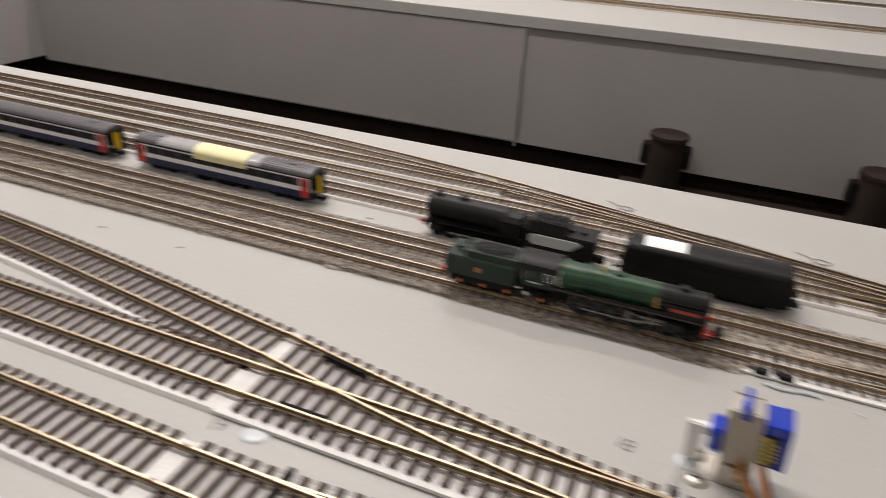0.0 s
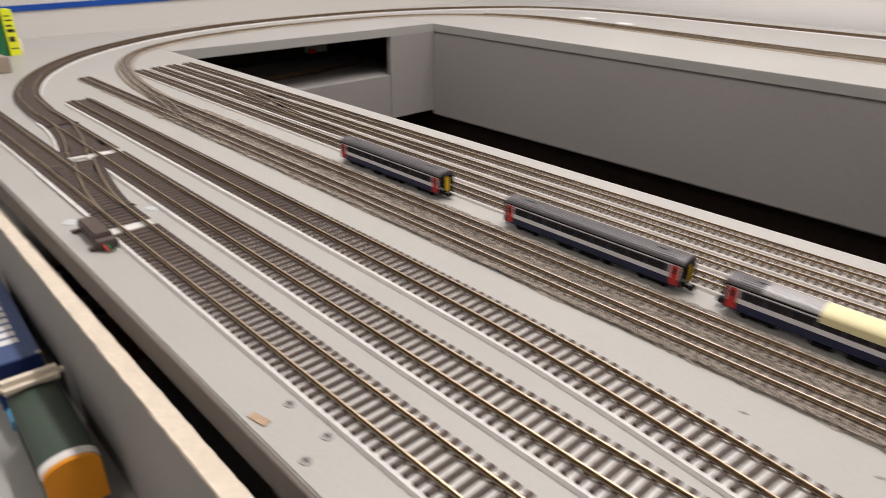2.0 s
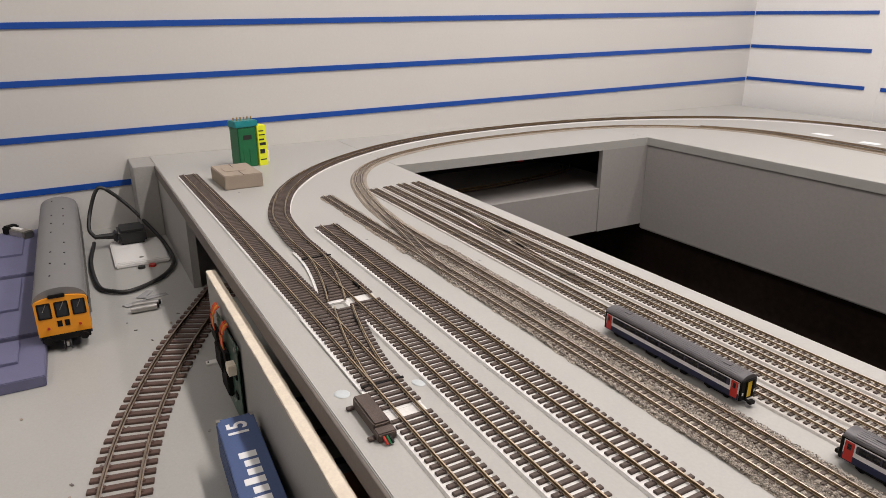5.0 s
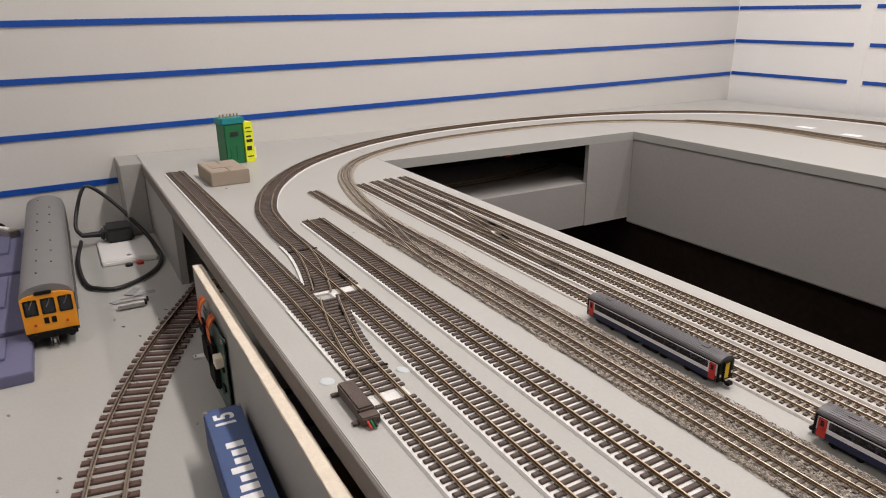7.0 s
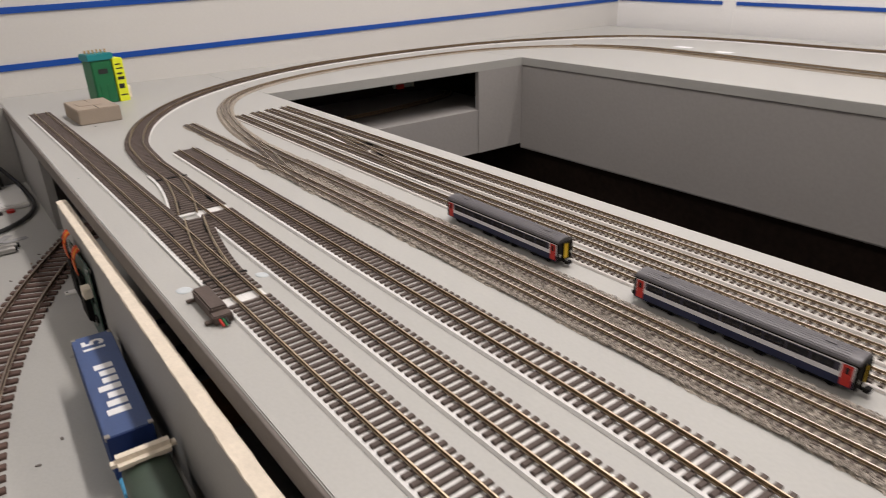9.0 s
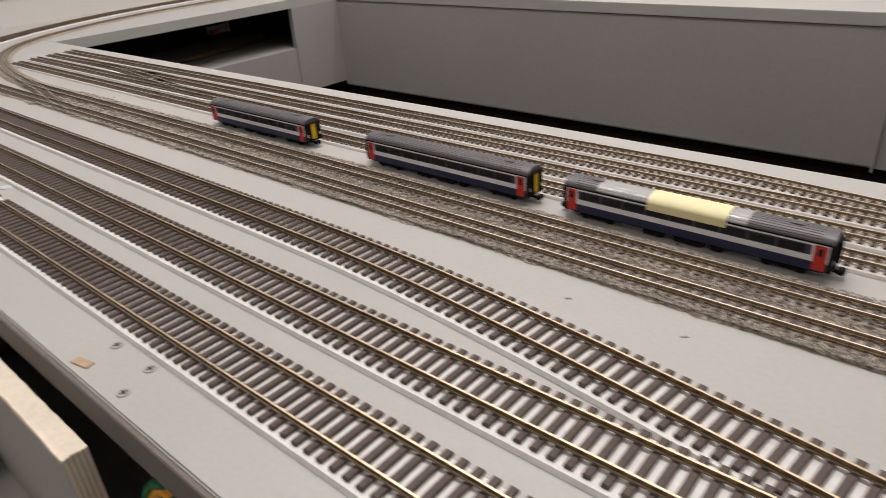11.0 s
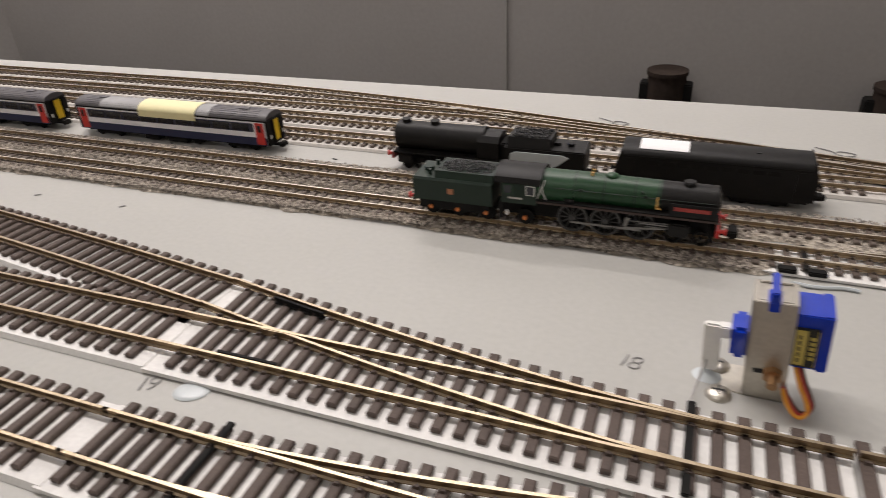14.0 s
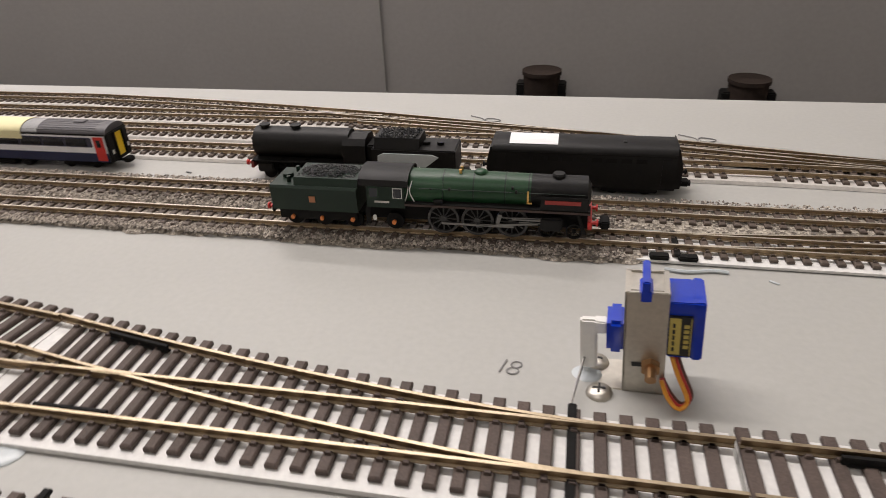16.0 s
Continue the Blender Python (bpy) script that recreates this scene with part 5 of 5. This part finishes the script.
def green_case():
    th = thing("green_control_box", pose(-1.262, 0.540, 0, 0, 0, 14), "green plastic electronics case with a fluorescent yellow printed card", "control box")
    case = part("case", slab(-0.016, 0.016, -0.030, 0.006, 0, 0.072, 0.0015), M_PCB, th)
    part("window", slab(0.0155, 0.0166, -0.020, -0.004, 0.050, 0.058), M_INK, case)
    for i in range(2):
        part("case_rib", slab(0.0155, 0.0168, -0.022 + i * 0.012, -0.020 + i * 0.012, 0.006, 0.032), M_PCB, case)
    part("terminal_block", slab(-0.014, 0.017, -0.034, 0.010, 0.072, 0.083, 0.0012), M_TEAL, th, "teal screw terminal block")
    for i in range(6):
        part("terminal_screw", rod(bmesh.new(), (0.002, -0.029 + i * 0.0068, 0.083), (0.002, -0.029 + i * 0.0068, 0.089), 0.0014, 8), M_BRASS, th)
    lab = part("yellow_card", slab(-0.004, 0.0185, 0.0068, 0.0240, 0.000, 0.073, 0.0004), M_LEMON, th, "fluorescent yellow printed card")
    for i, (a, b) in enumerate(((0.062, 0.064), (0.055, 0.057), (0.046, 0.049), (0.037, 0.042), (0.022, 0.030), (0.010, 0.012))):
        part("print_bar", slab(0.0183, 0.0188, 0.0095, 0.0215 if i % 2 else 0.0190, a, b), M_INK, lab)
    part("wood_tab", slab(-0.012, -0.004, 0.028, 0.040, 0, 0.022, 0.001), M_PLY, th, "pale wooden tab")


card_box()
green_case()

for x, drop in ((0.267, 0.0), (0.567, 0.008)):
    th = thing("well_cylinder", pose(x, 1.375, -0.153 - drop), "dark brown round pipe socket with clamps fixed against the well panel", "pipe socket", "pipe sockets")
    smooth(part("barrel", rod(bmesh.new(), (0, 0, -0.6), (0, 0, 0), 0.028, 28), M_DARK, th, "dark brown barrel"))
    part("cap", rod(bmesh.new(), (0, 0, 0.0), (0, 0, 0.006), 0.030, 28), M_DARK, th, "dark brown lid")
    for s in (-1, 1):
        part("clamp", slab(*sorted((s * 0.024, s * 0.038)), -0.012, 0.012, -0.045, -0.012, 0.002), M_BLACK_M, th)
structure("well_ledge", slab(0.2, 1.5, FAR - 0.06, FAR + 0.03, -0.262, -0.245), M_DARK, "dark timber ledge low in the well", "ledge")
structure("panel_cover_strip", slab(0.0065, 0.0095, FAR - 0.0005, FAR + 0.003, -0.222, -0.019), M_FASCIA, "thin seam strip between panels", "trim")
for x, y in ((-0.95, 1.784), (-0.83, 1.763)):
    tagged(part("paper_scrap", slab(x - 0.02, x + 0.02, y - 0.012, y + 0.012, 0.0002, 0.0010), M_PAPER, None), "small white paper scrap lying on the far board", "paper")
th = thing("relay_board", pose(-1.35, 1.222, -0.075), "small circuit with a red part hung inside the opening", "circuit")
part("circuit", slab(-0.008, 0.0, -0.03, 0.03, 0.0, 0.018, 0.001), M_FASCIA, th)
part("red_relay", slab(0.0, 0.012, -0.026, -0.008, 0.0, 0.010, 0.001), M_RED, th, "red relay")
part("bracket", slab(-0.008, 0.004, 0.022, 0.026, 0.0, 0.05), M_GALV, th)
part("hanger", slab(-0.006, -0.002, -0.004, 0.004, 0.018, 0.058), M_BLACK_M, th)


# ---- the lower shelf ----
def plywood_screen():
    th = thing("plywood_screen", pose(-0.79, 0.3680, LOW, 0, 0, -0.45), "upright grey painted plywood strip with a raw pale top edge", "plywood panel")
    L, H = 0.672, 0.115
    part("panel", slab(0, L, 0, 0.0105, 0, H - 0.0006, 0.0004), M_FASCIA, th, "grey painted plywood face")
    top = bmesh.new()
    rnd = random.Random(5)
    n = 90
    rows = []
    for i in range(n + 1):
        x = L * i / n
        rows.append([top.verts.new((x, y + rnd.uniform(-0.0003, 0.0003), z)) for y, z in ((-0.0002, H - 0.0016), (0.0001, H + rnd.uniform(-0.0002, 0.0003)), (0.0035, H + 0.0004), (0.0070, H + 0.0003), (0.0104, H + rnd.uniform(-0.0002, 0.0003)), (0.0107, H - 0.0016))])
    for a, b in zip(rows, rows[1:]):
        for j in range(5):
            top.faces.new((a[j], b[j], b[j + 1], a[j + 1]))
    bmesh.ops.recalc_face_normals(top, faces=top.faces)
    part("raw_edge", top, M_PLY, th, "raw pale plywood edge")
    for i in range(5):
        part("ply_layer", slab(L - 0.0002, L + 0.0003, 0.0002 + i * 0.0021, 0.0019 + i * 0.0021, 0.0, H), M_PLY, th, "pale plywood end grain")


def ply_circuit():
    th = thing("lever_switch", pose(-0.72, 0.3650, LOW) @ Matrix.Diagonal((1, 0.55, 1, 1)), "black lever switch on green circuit card with red-orange wires", "switch")
    card = part("circuit_card", slab(0.006, 0.098, -0.0050, -0.0032, 0.006, 0.096, 0.0004), M_CARD_G, th, "dark green circuit card")
    for x, z in ((0.012, 0.012), (0.092, 0.012), (0.012, 0.090), (0.092, 0.090), (0.066, 0.022)):
        part("card_screw", rod(bmesh.new(), (x, 0.0, z), (x, -0.0072, z), 0.0026, 10), M_STEEL, card)
    for x, z in ((0.030, 0.016), (0.046, 0.020), (0.080, 0.034), (0.084, 0.058)):
        part("chip", slab(x - 0.005, x + 0.005, -0.0078, -0.0048, z - 0.003, z + 0.003, 0.0003), M_BLACK_M, card)
    for x, z in ((0.000, 0.072), (0.042, 0.068)):
        part("terminal_strip", slab(x - 0.010, x + 0.018, -0.0130, -0.0032, z - 0.010, z + 0.004, 0.0010), M_BLACK_M, th, "black terminal strip")
        for o in range(4):
            q = x - 0.004 + o * 0.0042
            part("lead", wire([(q + 0.006, -0.0010, z + 0.032), (q + 0.006, -0.0075, z + 0.030), (q + 0.003, -0.0130, z + 0.020), (q, -0.0120, z + 0.006), (q - 0.001, -0.0100, z + 0.001)], 0.0012, 0.004, 8), M_WIRE_RO if o != 2 else M_WIRE_O, th, "red-orange wire")
    part("switch_body", slab(0.012, 0.044, -0.0170, -0.0040, 0.042, 0.066, 0.0012), M_BLACK_M, th, "black switch body")
    part("switch_body", slab(0.030, 0.062, -0.0150, -0.0040, 0.024, 0.050, 0.0012), M_BLACK_M, th, "black switch body")
    lever = part("lever", slab(-0.006, 0.003, -0.0330, -0.0120, 0.0330, 0.0352, 0.0006), M_NYLON, th, "short white lever")
    part("lever_hole", rod(bmesh.new(), (-0.0015, -0.0290, 0.0326), (-0.0015, -0.0290, 0.0356), 0.0016, 10), M_INK, lever)
    part("connector", slab(0.074, 0.088, -0.0190, -0.0040, 0.060, 0.071, 0.0010), M_PLY, th, "cream white plug")


plywood_screen()
ply_circuit()


def railcar():
    th = thing("railcar", pose(-1.405, 0.2165, LOW, 0, 0, -0.3) @ Matrix.Diagonal((1, 1, 0.95, 1)), "large model railcar with orange cab front and grey vented roof", "model railcar")
    L, w = 0.498, 0.0285
    prof = [(-w, 0.018), (w, 0.018), (w, 0.0690)] + [(math.cos(a) * w, 0.0700 + math.sin(a) * 0.0165) for a in [math.radians(d) for d in range(8, 173, 8)]] + [(-w, 0.0690)]
    roof = [(w, 0.0690)] + [(math.cos(a) * (w + 0.0005), 0.0700 + math.sin(a) * 0.0170) for a in [math.radians(d) for d in range(0, 181, 6)]] + [(-w, 0.0690)]
    body = part("body", prism(bmesh.new(), prof, 0.002, L - 0.004), M_NAVY, th, "dark blue bodyside")
    smooth(part("roof", prism(bmesh.new(), roof, 0.0, L - 0.003), M_DMU_ROOF, th, "grey curved roof"), 30)
    for i in range(9):
        for y in (-0.0085, 0.0085):
            if (i * 5 + (y > 0)) % 4 == 1:
                continue
            x = 0.03 + i * 0.052 + (0.012 if y > 0 else 0)
            part("roof_vent", rod(bmesh.new(), (x, y, 0.0848), (x, y, 0.0872), 0.0011, 8), M_BLACK_M, th)
    for s in (-1, 1):
        for i in range(13):
            x = 0.02 + i * 0.035
            win = part("side_window", slab(x, x + 0.026, *sorted((s * (w - 0.0005), s * (w + 0.0006))), 0.046, 0.064, 0.0008), M_GLASS, body)
            part("window_bar", slab(x - 0.003, x - 0.0015, *sorted((s * w, s * (w + 0.0022))), 0.022, 0.067), M_STEEL, win)
        part("rain_strip", slab(0.004, L - 0.006, *sorted((s * w, s * (w + 0.0014))), 0.0675, 0.0690), M_DMU_ROOF, body)
    cab = part("cab_front", prism(bmesh.new(), [(-w - 0.0003, 0.024), (w + 0.0003, 0.024), (w + 0.0003, 0.069)] + [(math.cos(a) * (w + 0.0003), 0.0690 + math.sin(a) * 0.0072) for a in [math.radians(d) for d in range(10, 171, 10)]] + [(-w - 0.0003, 0.069)], L - 0.005, L), M_DMU, th, "orange-yellow cab front")
    for y in (-0.0185, 0.0, 0.0185):
        fr = part("cab_window", slab(L - 0.001, L + 0.0009, y - 0.0075, y + 0.0075, 0.0475, 0.0690, 0.0008), M_BLACK_M, cab, "black rubber window surround")
        part("pane", slab(L, L + 0.0013, y - 0.0058, y + 0.0058, 0.0495, 0.0672, 0.0004), M_GLASS, fr)
        part("wiper", rod(bmesh.new(), (L + 0.0016, y + 0.003, 0.0685), (L + 0.0016, y - 0.002, 0.0580), 0.0004, 6), M_STEEL, fr)
    part("marker_box", slab(L - 0.003, L + 0.0016, -0.012, 0.006, 0.0745, 0.0785, 0.0006), M_BLACK_M, cab)
    for y in (-0.0045, 0.0035):
        part("grille", slab(L, L + 0.0008, y - 0.0026, y + 0.0026, 0.0350, 0.0430), M_BLACK_M, cab)
    for y in (-0.017, 0.017):
        part("tail_lamp", rod(bmesh.new(), (L, y, 0.0345), (L + 0.002, y, 0.0345), 0.0016, 10), M_RED, cab)
        bm = rod(bmesh.new(), (L, y * 1.15, 0.0205), (L + 0.008, y * 1.15, 0.0205), 0.0022, 10)
        rod(bm, (L + 0.008, y * 1.15, 0.0205), (L + 0.0095, y * 1.15, 0.0205), 0.0048, 14)
        part("buffer", bm, M_BLACK_M, th)
    part("buffer_beam", slab(L - 0.006, L + 0.001, -w + 0.002, w - 0.002, 0.0150, 0.0242, 0.0008), M_BLACK_M, th)
    part("drawhook", slab(L, L + 0.007, -0.0015, 0.0015, 0.0085, 0.0150, 0.0005), M_STEEL, th)
    for y in (-0.004, 0.003):
        part("brake_hose", wire([(L, y, 0.0150), (L + 0.005, y, 0.0110), (L + 0.003, y, 0.0040), (L - 0.001, y + 0.001, 0.0062)], 0.0009, 0.002, 6), M_CABLE, th)
    for a in (0.085, L - 0.075):
        bogie = part("bogie", slab(a - 0.040, a + 0.040, -0.0235, 0.0235, 0.0070, 0.0180, 0.0015), M_BLACK_M, th)
        for o in (-0.028, 0.028):
            for s in (-1, 1):
                wheel("wheel", bogie, a + o, s * 0.0160, 0.0110, 0.0108, 0.0040, M_BLACK_M)


railcar()


def container_wagon():
    th = thing("container_wagon", pose(-0.575, 0.3460, LOW, 0, 0, -2.7), "model wagon carrying a blue container with white roof lettering", "model wagon")
    L, w, h = 0.162, 0.0160, 0.0520
    box_ = part("container", slab(0, L, -w, w, 0.0140, h, 0.0006), M_CONT, th, "mid blue container")
    part("container_end", slab(L - 0.0004, L + 0.0006, -w + 0.0006, w - 0.0006, 0.0148, h - 0.0006, 0.0002), M_CONT_D, box_, "dark blue container end")
    for i in range(30):
        for s in (-1, 1):
            part("corrugation", slab(0.003 + i * 0.0051, 0.0055 + i * 0.0051, *sorted((s * (w - 0.0003), s * (w + 0.0006))), 0.0165, h - 0.003), M_CONT, box_)
    for x in (0.002, L - 0.002):
        for s in (-1, 1):
            part("corner_casting", slab(x - 0.0022, x + 0.0022, *sorted((s * (w - 0.0032), s * (w + 0.0004))), h - 0.0030, h + 0.0004, 0.0003), M_GALV, box_)
    # roof lettering: a name as plain bars, and the number
    heights = (0.0140, 0.0122, 0.0100, 0.0140, 0.0100, 0.0100, 0.0122)
    x = L - 0.024
    for hgt in heights:
        part("letter_bar", slab(x - 0.0098, x - 0.0018, 0.0068 - hgt * 1.15, 0.0068, h - 0.0001, h + 0.0003, 0.0001), M_PAPER, box_, "white lettering bar")
        x -= 0.0118
    cu = bpy.data.curves.new("writing", "FONT")
    cu.body, cu.size, cu.extrude, cu.offset = "15", 0.0235, 0.0001, 0.0006
    tmp = new("tmp", cu)
    bpy.context.view_layer.update()
    me = bpy.data.meshes.new_from_object(tmp.evaluated_get(bpy.context.evaluated_depsgraph_get()))
    bpy.data.objects.remove(tmp)
    me.materials.append(M_PAPER)
    num = new("number", me)
    num.parent = box_
    num.matrix_basis = pose(0.033, 0.0068, h + 0.0002, 0, 0, 180)
    ch = part("chassis", slab(-0.004, L + 0.020, -0.0150, 0.0150, 0.0080, 0.0138, 0.0006), M_SKY, th, "light blue wagon chassis")
    part("end_platform", slab(L + 0.002, L + 0.022, -0.0145, 0.0145, 0.0125, 0.0180, 0.0008), M_SKY, ch)
    for a in (0.022, L - 0.008):
        bogie = part("bogie", slab(a - 0.015, a + 0.015, -0.0125, 0.0125, 0.0028, 0.0085, 0.0008), M_BLACK_M, th)
        for o in (-0.010, 0.010):
            for s in (-1, 1):
                wheel("wheel", bogie, a + o, s * 0.0082, 0.0062, 0.0060, 0.0022, M_BLACK_M)


def green_engine():
    th = thing("green_diesel", pose(-0.390, 0.3400, LOW, 0, 0, -2.5), "olive green model diesel locomotive with orange end, parked on the shelf", "model locomotive")
    L, w = 0.098, 0.0160
    prof = [(-w, 0.010), (w, 0.010), (w, 0.0380)] + [(math.cos(a) * w, 0.0385 + math.sin(a) * 0.0085) for a in [math.radians(d) for d in range(8, 173, 10)]] + [(-w, 0.0380)]
    smooth(part("body", prism(bmesh.new(), prof, 0.004, L), M_OLIVE, th, "olive green body"), 30)
    part("cab_end", prism(bmesh.new(), [(y * 0.98, z) for y, z in prof], L, L + 0.004), M_DMU, th, "orange cab end")
    part("roof_tape", slab(0.0, 0.013, -0.021, 0.021, 0.0455, 0.0560, 0.0040), M_PLY, th, "pale wood dowel lying across the roof")
    part("front_rim", prism(bmesh.new(), [(y * 1.03, z + 0.0006) for y, z in prof[2:]], L - 0.006, L + 0.001), M_NYLON, th, "pale rim round the cab end")
    for s in (-1, 1):
        for i in range(3):
            part("side_grille", slab(0.025 + i * 0.018, 0.036 + i * 0.018, *sorted((s * (w - 0.0003), s * (w + 0.0004))), 0.022, 0.034), M_BLACK_M, th)
    for a in (0.025, L - 0.025):
        part("bogie", slab(a - 0.018, a + 0.018, -0.0130, 0.0130, 0.0015, 0.0105, 0.0010), M_BLACK_M, th)


container_wagon()
green_engine()


def socket_plate():
    th = thing("wall_socket_plate", pose(-1.250, 0.328, LOW), "white plastic socket plate lying flat with a black plug on it", "socket plate")
    part("plate", slab(-0.066, 0.066, -0.042, 0.042, 0.0, 0.008, 0.0020), M_SOCKET, th)
    part("plate_rim", slab(-0.060, 0.060, -0.037, 0.037, 0.0078, 0.0088, 0.0004), M_SOCKET, th)
    for x in (-0.045, 0.045):
        part("screw", rod(bmesh.new(), (x, 0, 0.0085), (x, 0, 0.0096), 0.0035, 12), M_STEEL, th)


socket_plate()
th = thing("power_plug", pose(-1.315, 0.324, LOW + 0.0088), "black moulded plug with its cable, on the white socket plate", "plug")
part("plug_body", slab(-0.026, 0.030, -0.023, 0.023, 0.0, 0.026, 0.0045), M_CABLE, th)
part("plug_grip", slab(-0.012, 0.018, -0.030, -0.022, 0.004, 0.020, 0.0025), M_CABLE, th)
part("strain_relief", rod(bmesh.new(), (0, -0.028, 0.012), (0.0, -0.060, 0.014), 0.006, 10, 0.004), M_CABLE, th)
cab_ = part("power_cable", wire([(-1.315, 0.266, LOW + 0.022), (-1.325, 0.258, LOW + 0.035), (-1.350, 0.264, -0.076), (-1.36, 0.278, -0.042), (-1.362, 0.292, -0.036), (-1.36, 0.325, -0.069), (-1.335, 0.358, -0.112), (-1.26, 0.374, LOW + 0.006), (-1.17, 0.374, LOW + 0.0045), (-1.105, 0.348, LOW + 0.0045), (-1.066, 0.302, LOW + 0.0045), (-1.075, 0.275, LOW + 0.0045), (-1.11, 0.257, LOW + 0.0045), (-1.22, 0.252, LOW + 0.006), (-1.33, 0.262, LOW + 0.008)], 0.0033, 0.006, 10), M_CABLE, None)
tagged(cab_, "thick black cable looped over the lower shelf", "cable")
for i, (x, y) in enumerate(((-1.000, 0.312), (-0.985, 0.308))):
    th = thing("metal_tube", pose(x, y, LOW + 0.0052, 0, 0, -4 + i * 3), "short bright aluminium tube lying on the shelf", "metal tube", "loose tubes")
    smooth(part("tube", rod(bmesh.new(), (0, -0.017, 0), (0, 0.017, 0), 0.005, 16), M_STEEL, th))
    part("end_cap", rod(bmesh.new(), (0, 0.017, 0), (0, 0.020, 0), 0.0035, 12), M_BLACK_M, th)
for x, y, m, lab in ((-1.203, 0.3240, M_CABLE, "small black ring magnet"), (-1.205, 0.3410, M_RED, "small red ring magnet")):
    ob = part("ring_magnet", rod(bmesh.new(), (x + 0.03, y, LOW), (x + 0.03, y, LOW + 0.004), 0.0058, 18), m, None)
    tagged(ob, lab + " on the grey shelf", "magnet")
for i, (x0, x1, y0, y1, z0, z1) in enumerate(((-1.44, -1.185, 0.02, 0.180, 0, 0.018), (-1.175, -0.945, 0.02, 0.184, 0, 0.016), (-0.938, -0.822, 0.02, 0.190, 0, 0.0135))):
    th = thing("slate_card_tray", pose(x0, y0, LOW + z0), "flat slate-blue card tray on the lower shelf", "card tray", "card trays")
    part("tray", slab(0, x1 - x0, 0, y1 - y0, 0, z1, 0.001), M_SLATE, th)
    part("tray_lid", slab(0.012, (x1 - x0) * 0.62, 0.0, (y1 - y0) * 0.84, z1 - 0.0004, z1 + 0.0035, 0.0006), M_SLATE, th, "paler raised lid")
th = thing("small_torch", pose(-1.40, 0.150, LOW + 0.018, 0, 0, 35), "small black and silver clip lying on a card tray", "clip")
part("clip_body", slab(-0.020, 0.022, -0.010, 0.010, 0.0, 0.014, 0.002), M_GALV, th, "dull silver body")
part("clip_cap", slab(-0.036, -0.020, -0.012, 0.012, 0.0, 0.018, 0.003), M_BLACK_M, th)
part("grey_band", slab(-0.024, 0.004, -0.004, 0.004, 0.013, 0.0152, 0.0006), M_SOCKET, th)

# timbers and wires seen down the dark slot in front of the board
for x0, x1, h in ((-0.715, -0.655, 0.003), (-0.632, -0.580, 0.006), (-0.566, -0.530, 0.008), (-0.519, -0.507, 0.007)):
    structure("slot_timber", slab(x0, x1, FRONT - 0.004, FRONT + 0.069, LOW, LOW + h, 0.0008), M_FASCIA, "grey timber below the slot", "timber")
for x in (-0.641, -0.575, -0.524):
    ob = part("slot_wire", wire([(x + 0.004, FRONT + 0.004, LOW + 0.005), (x, FRONT + 0.034, LOW + 0.010), (x + 0.003, FRONT + 0.066, LOW + 0.006)], 0.0028, 0.006, 8), M_WIRE_BL, None)
    tagged(ob, "dark blue wire lying in the slot", "wire")
structure("slot_ply", slab(-0.505, -0.435, FRONT - 0.004, FRONT + 0.069, LOW, LOW + 0.010, 0.0008), mat("brown_ply_offcut", (0.36, 0.17, 0.06), 0.7, var=0.2), "brown plywood offcut below the slot", "timber")

# coloured leads standing up at the end of the plywood strip, and a torn chip in the board's edge
for dx, m, lab in ((0.0, M_PCB, "green"), (0.004, M_WIRE_O, "orange"), (0.008, M_PCB, "green"), (0.012, M_WIRE_RO, "red-orange"), (0.018, M_WIRE_R, "red")):
    ob = part("loose_lead", wire([(-0.118 + dx, 0.379, LOW + 0.002), (-0.114 + dx, 0.381, -0.085), (-0.106 + dx, 0.384, -0.050 - dx * 0.4), (-0.092 + dx, 0.387, -0.038 - dx * 0.4), (-0.082 + dx, 0.389, -0.062), (-0.076 + dx, 0.390, LOW + 0.002)], 0.0021, 0.004, 8), m, None)
    tagged(ob, lab + " insulated lead looping up beside the plywood strip", "wire", "loose leads")
ob = part("torn_chip", slab(-0.0055, 0.0055, -0.0022, 0.0022, 0, 0.0005, 0.0002), mat("torn_brown_card", (0.42, 0.30, 0.20), 0.8, var=0.25), None)
ob.matrix_world = pose(-0.145, 0.3895, 0.0001, 0, 0, 12)
tagged(ob, "torn brown chip lying on the grey board", "debris")

# film scraps and crumbs on the lower shelf
rnd = random.Random(33)
for x, y in ((-1.035, 0.330), (-1.020, 0.300), (-1.050, 0.316)):
    ob = part("film_scrap", slab(-0.016, 0.016, -0.006, 0.006, 0, 0.0006, 0.0002), M_TAPE, None)
    ob.matrix_world = pose(x, y, LOW + 0.0003, 0, 3, rnd.uniform(0, 180))
    tagged(ob, "glossy clear film scrap on the grey shelf", "film scrap")
for _ in range(26):
    x, y = rnd.uniform(-1.15, -0.45), rnd.uniform(0.14, 0.36)
    ob = part("shelf_crumb", slab(-0.0022, 0.0022, -0.0012, 0.0012, 0, 0.0008, 0.0003), rnd.choice((M_CARD, M_BATTEN, M_FASCIA)), None)
    ob.matrix_world = pose(x, y, LOW + 0.0001, 0, 0, rnd.uniform(0, 180))
    tagged(ob, "small crumb of debris on the grey shelf", "debris")
# dark timbers on the floor of the well
for x, a in ((-0.80, 8), (-0.45, 8), (0.10, 8), (0.65, 8)):
    s = structure("well_timber", slab(-0.035, 0.035, -0.40, 0.42, 0.0, 0.03, 0.002), M_DARK, "dark brown timber down in the well", "timber")
    s.matrix_world = pose(x, 0.95, -0.75, 0, 0, a)
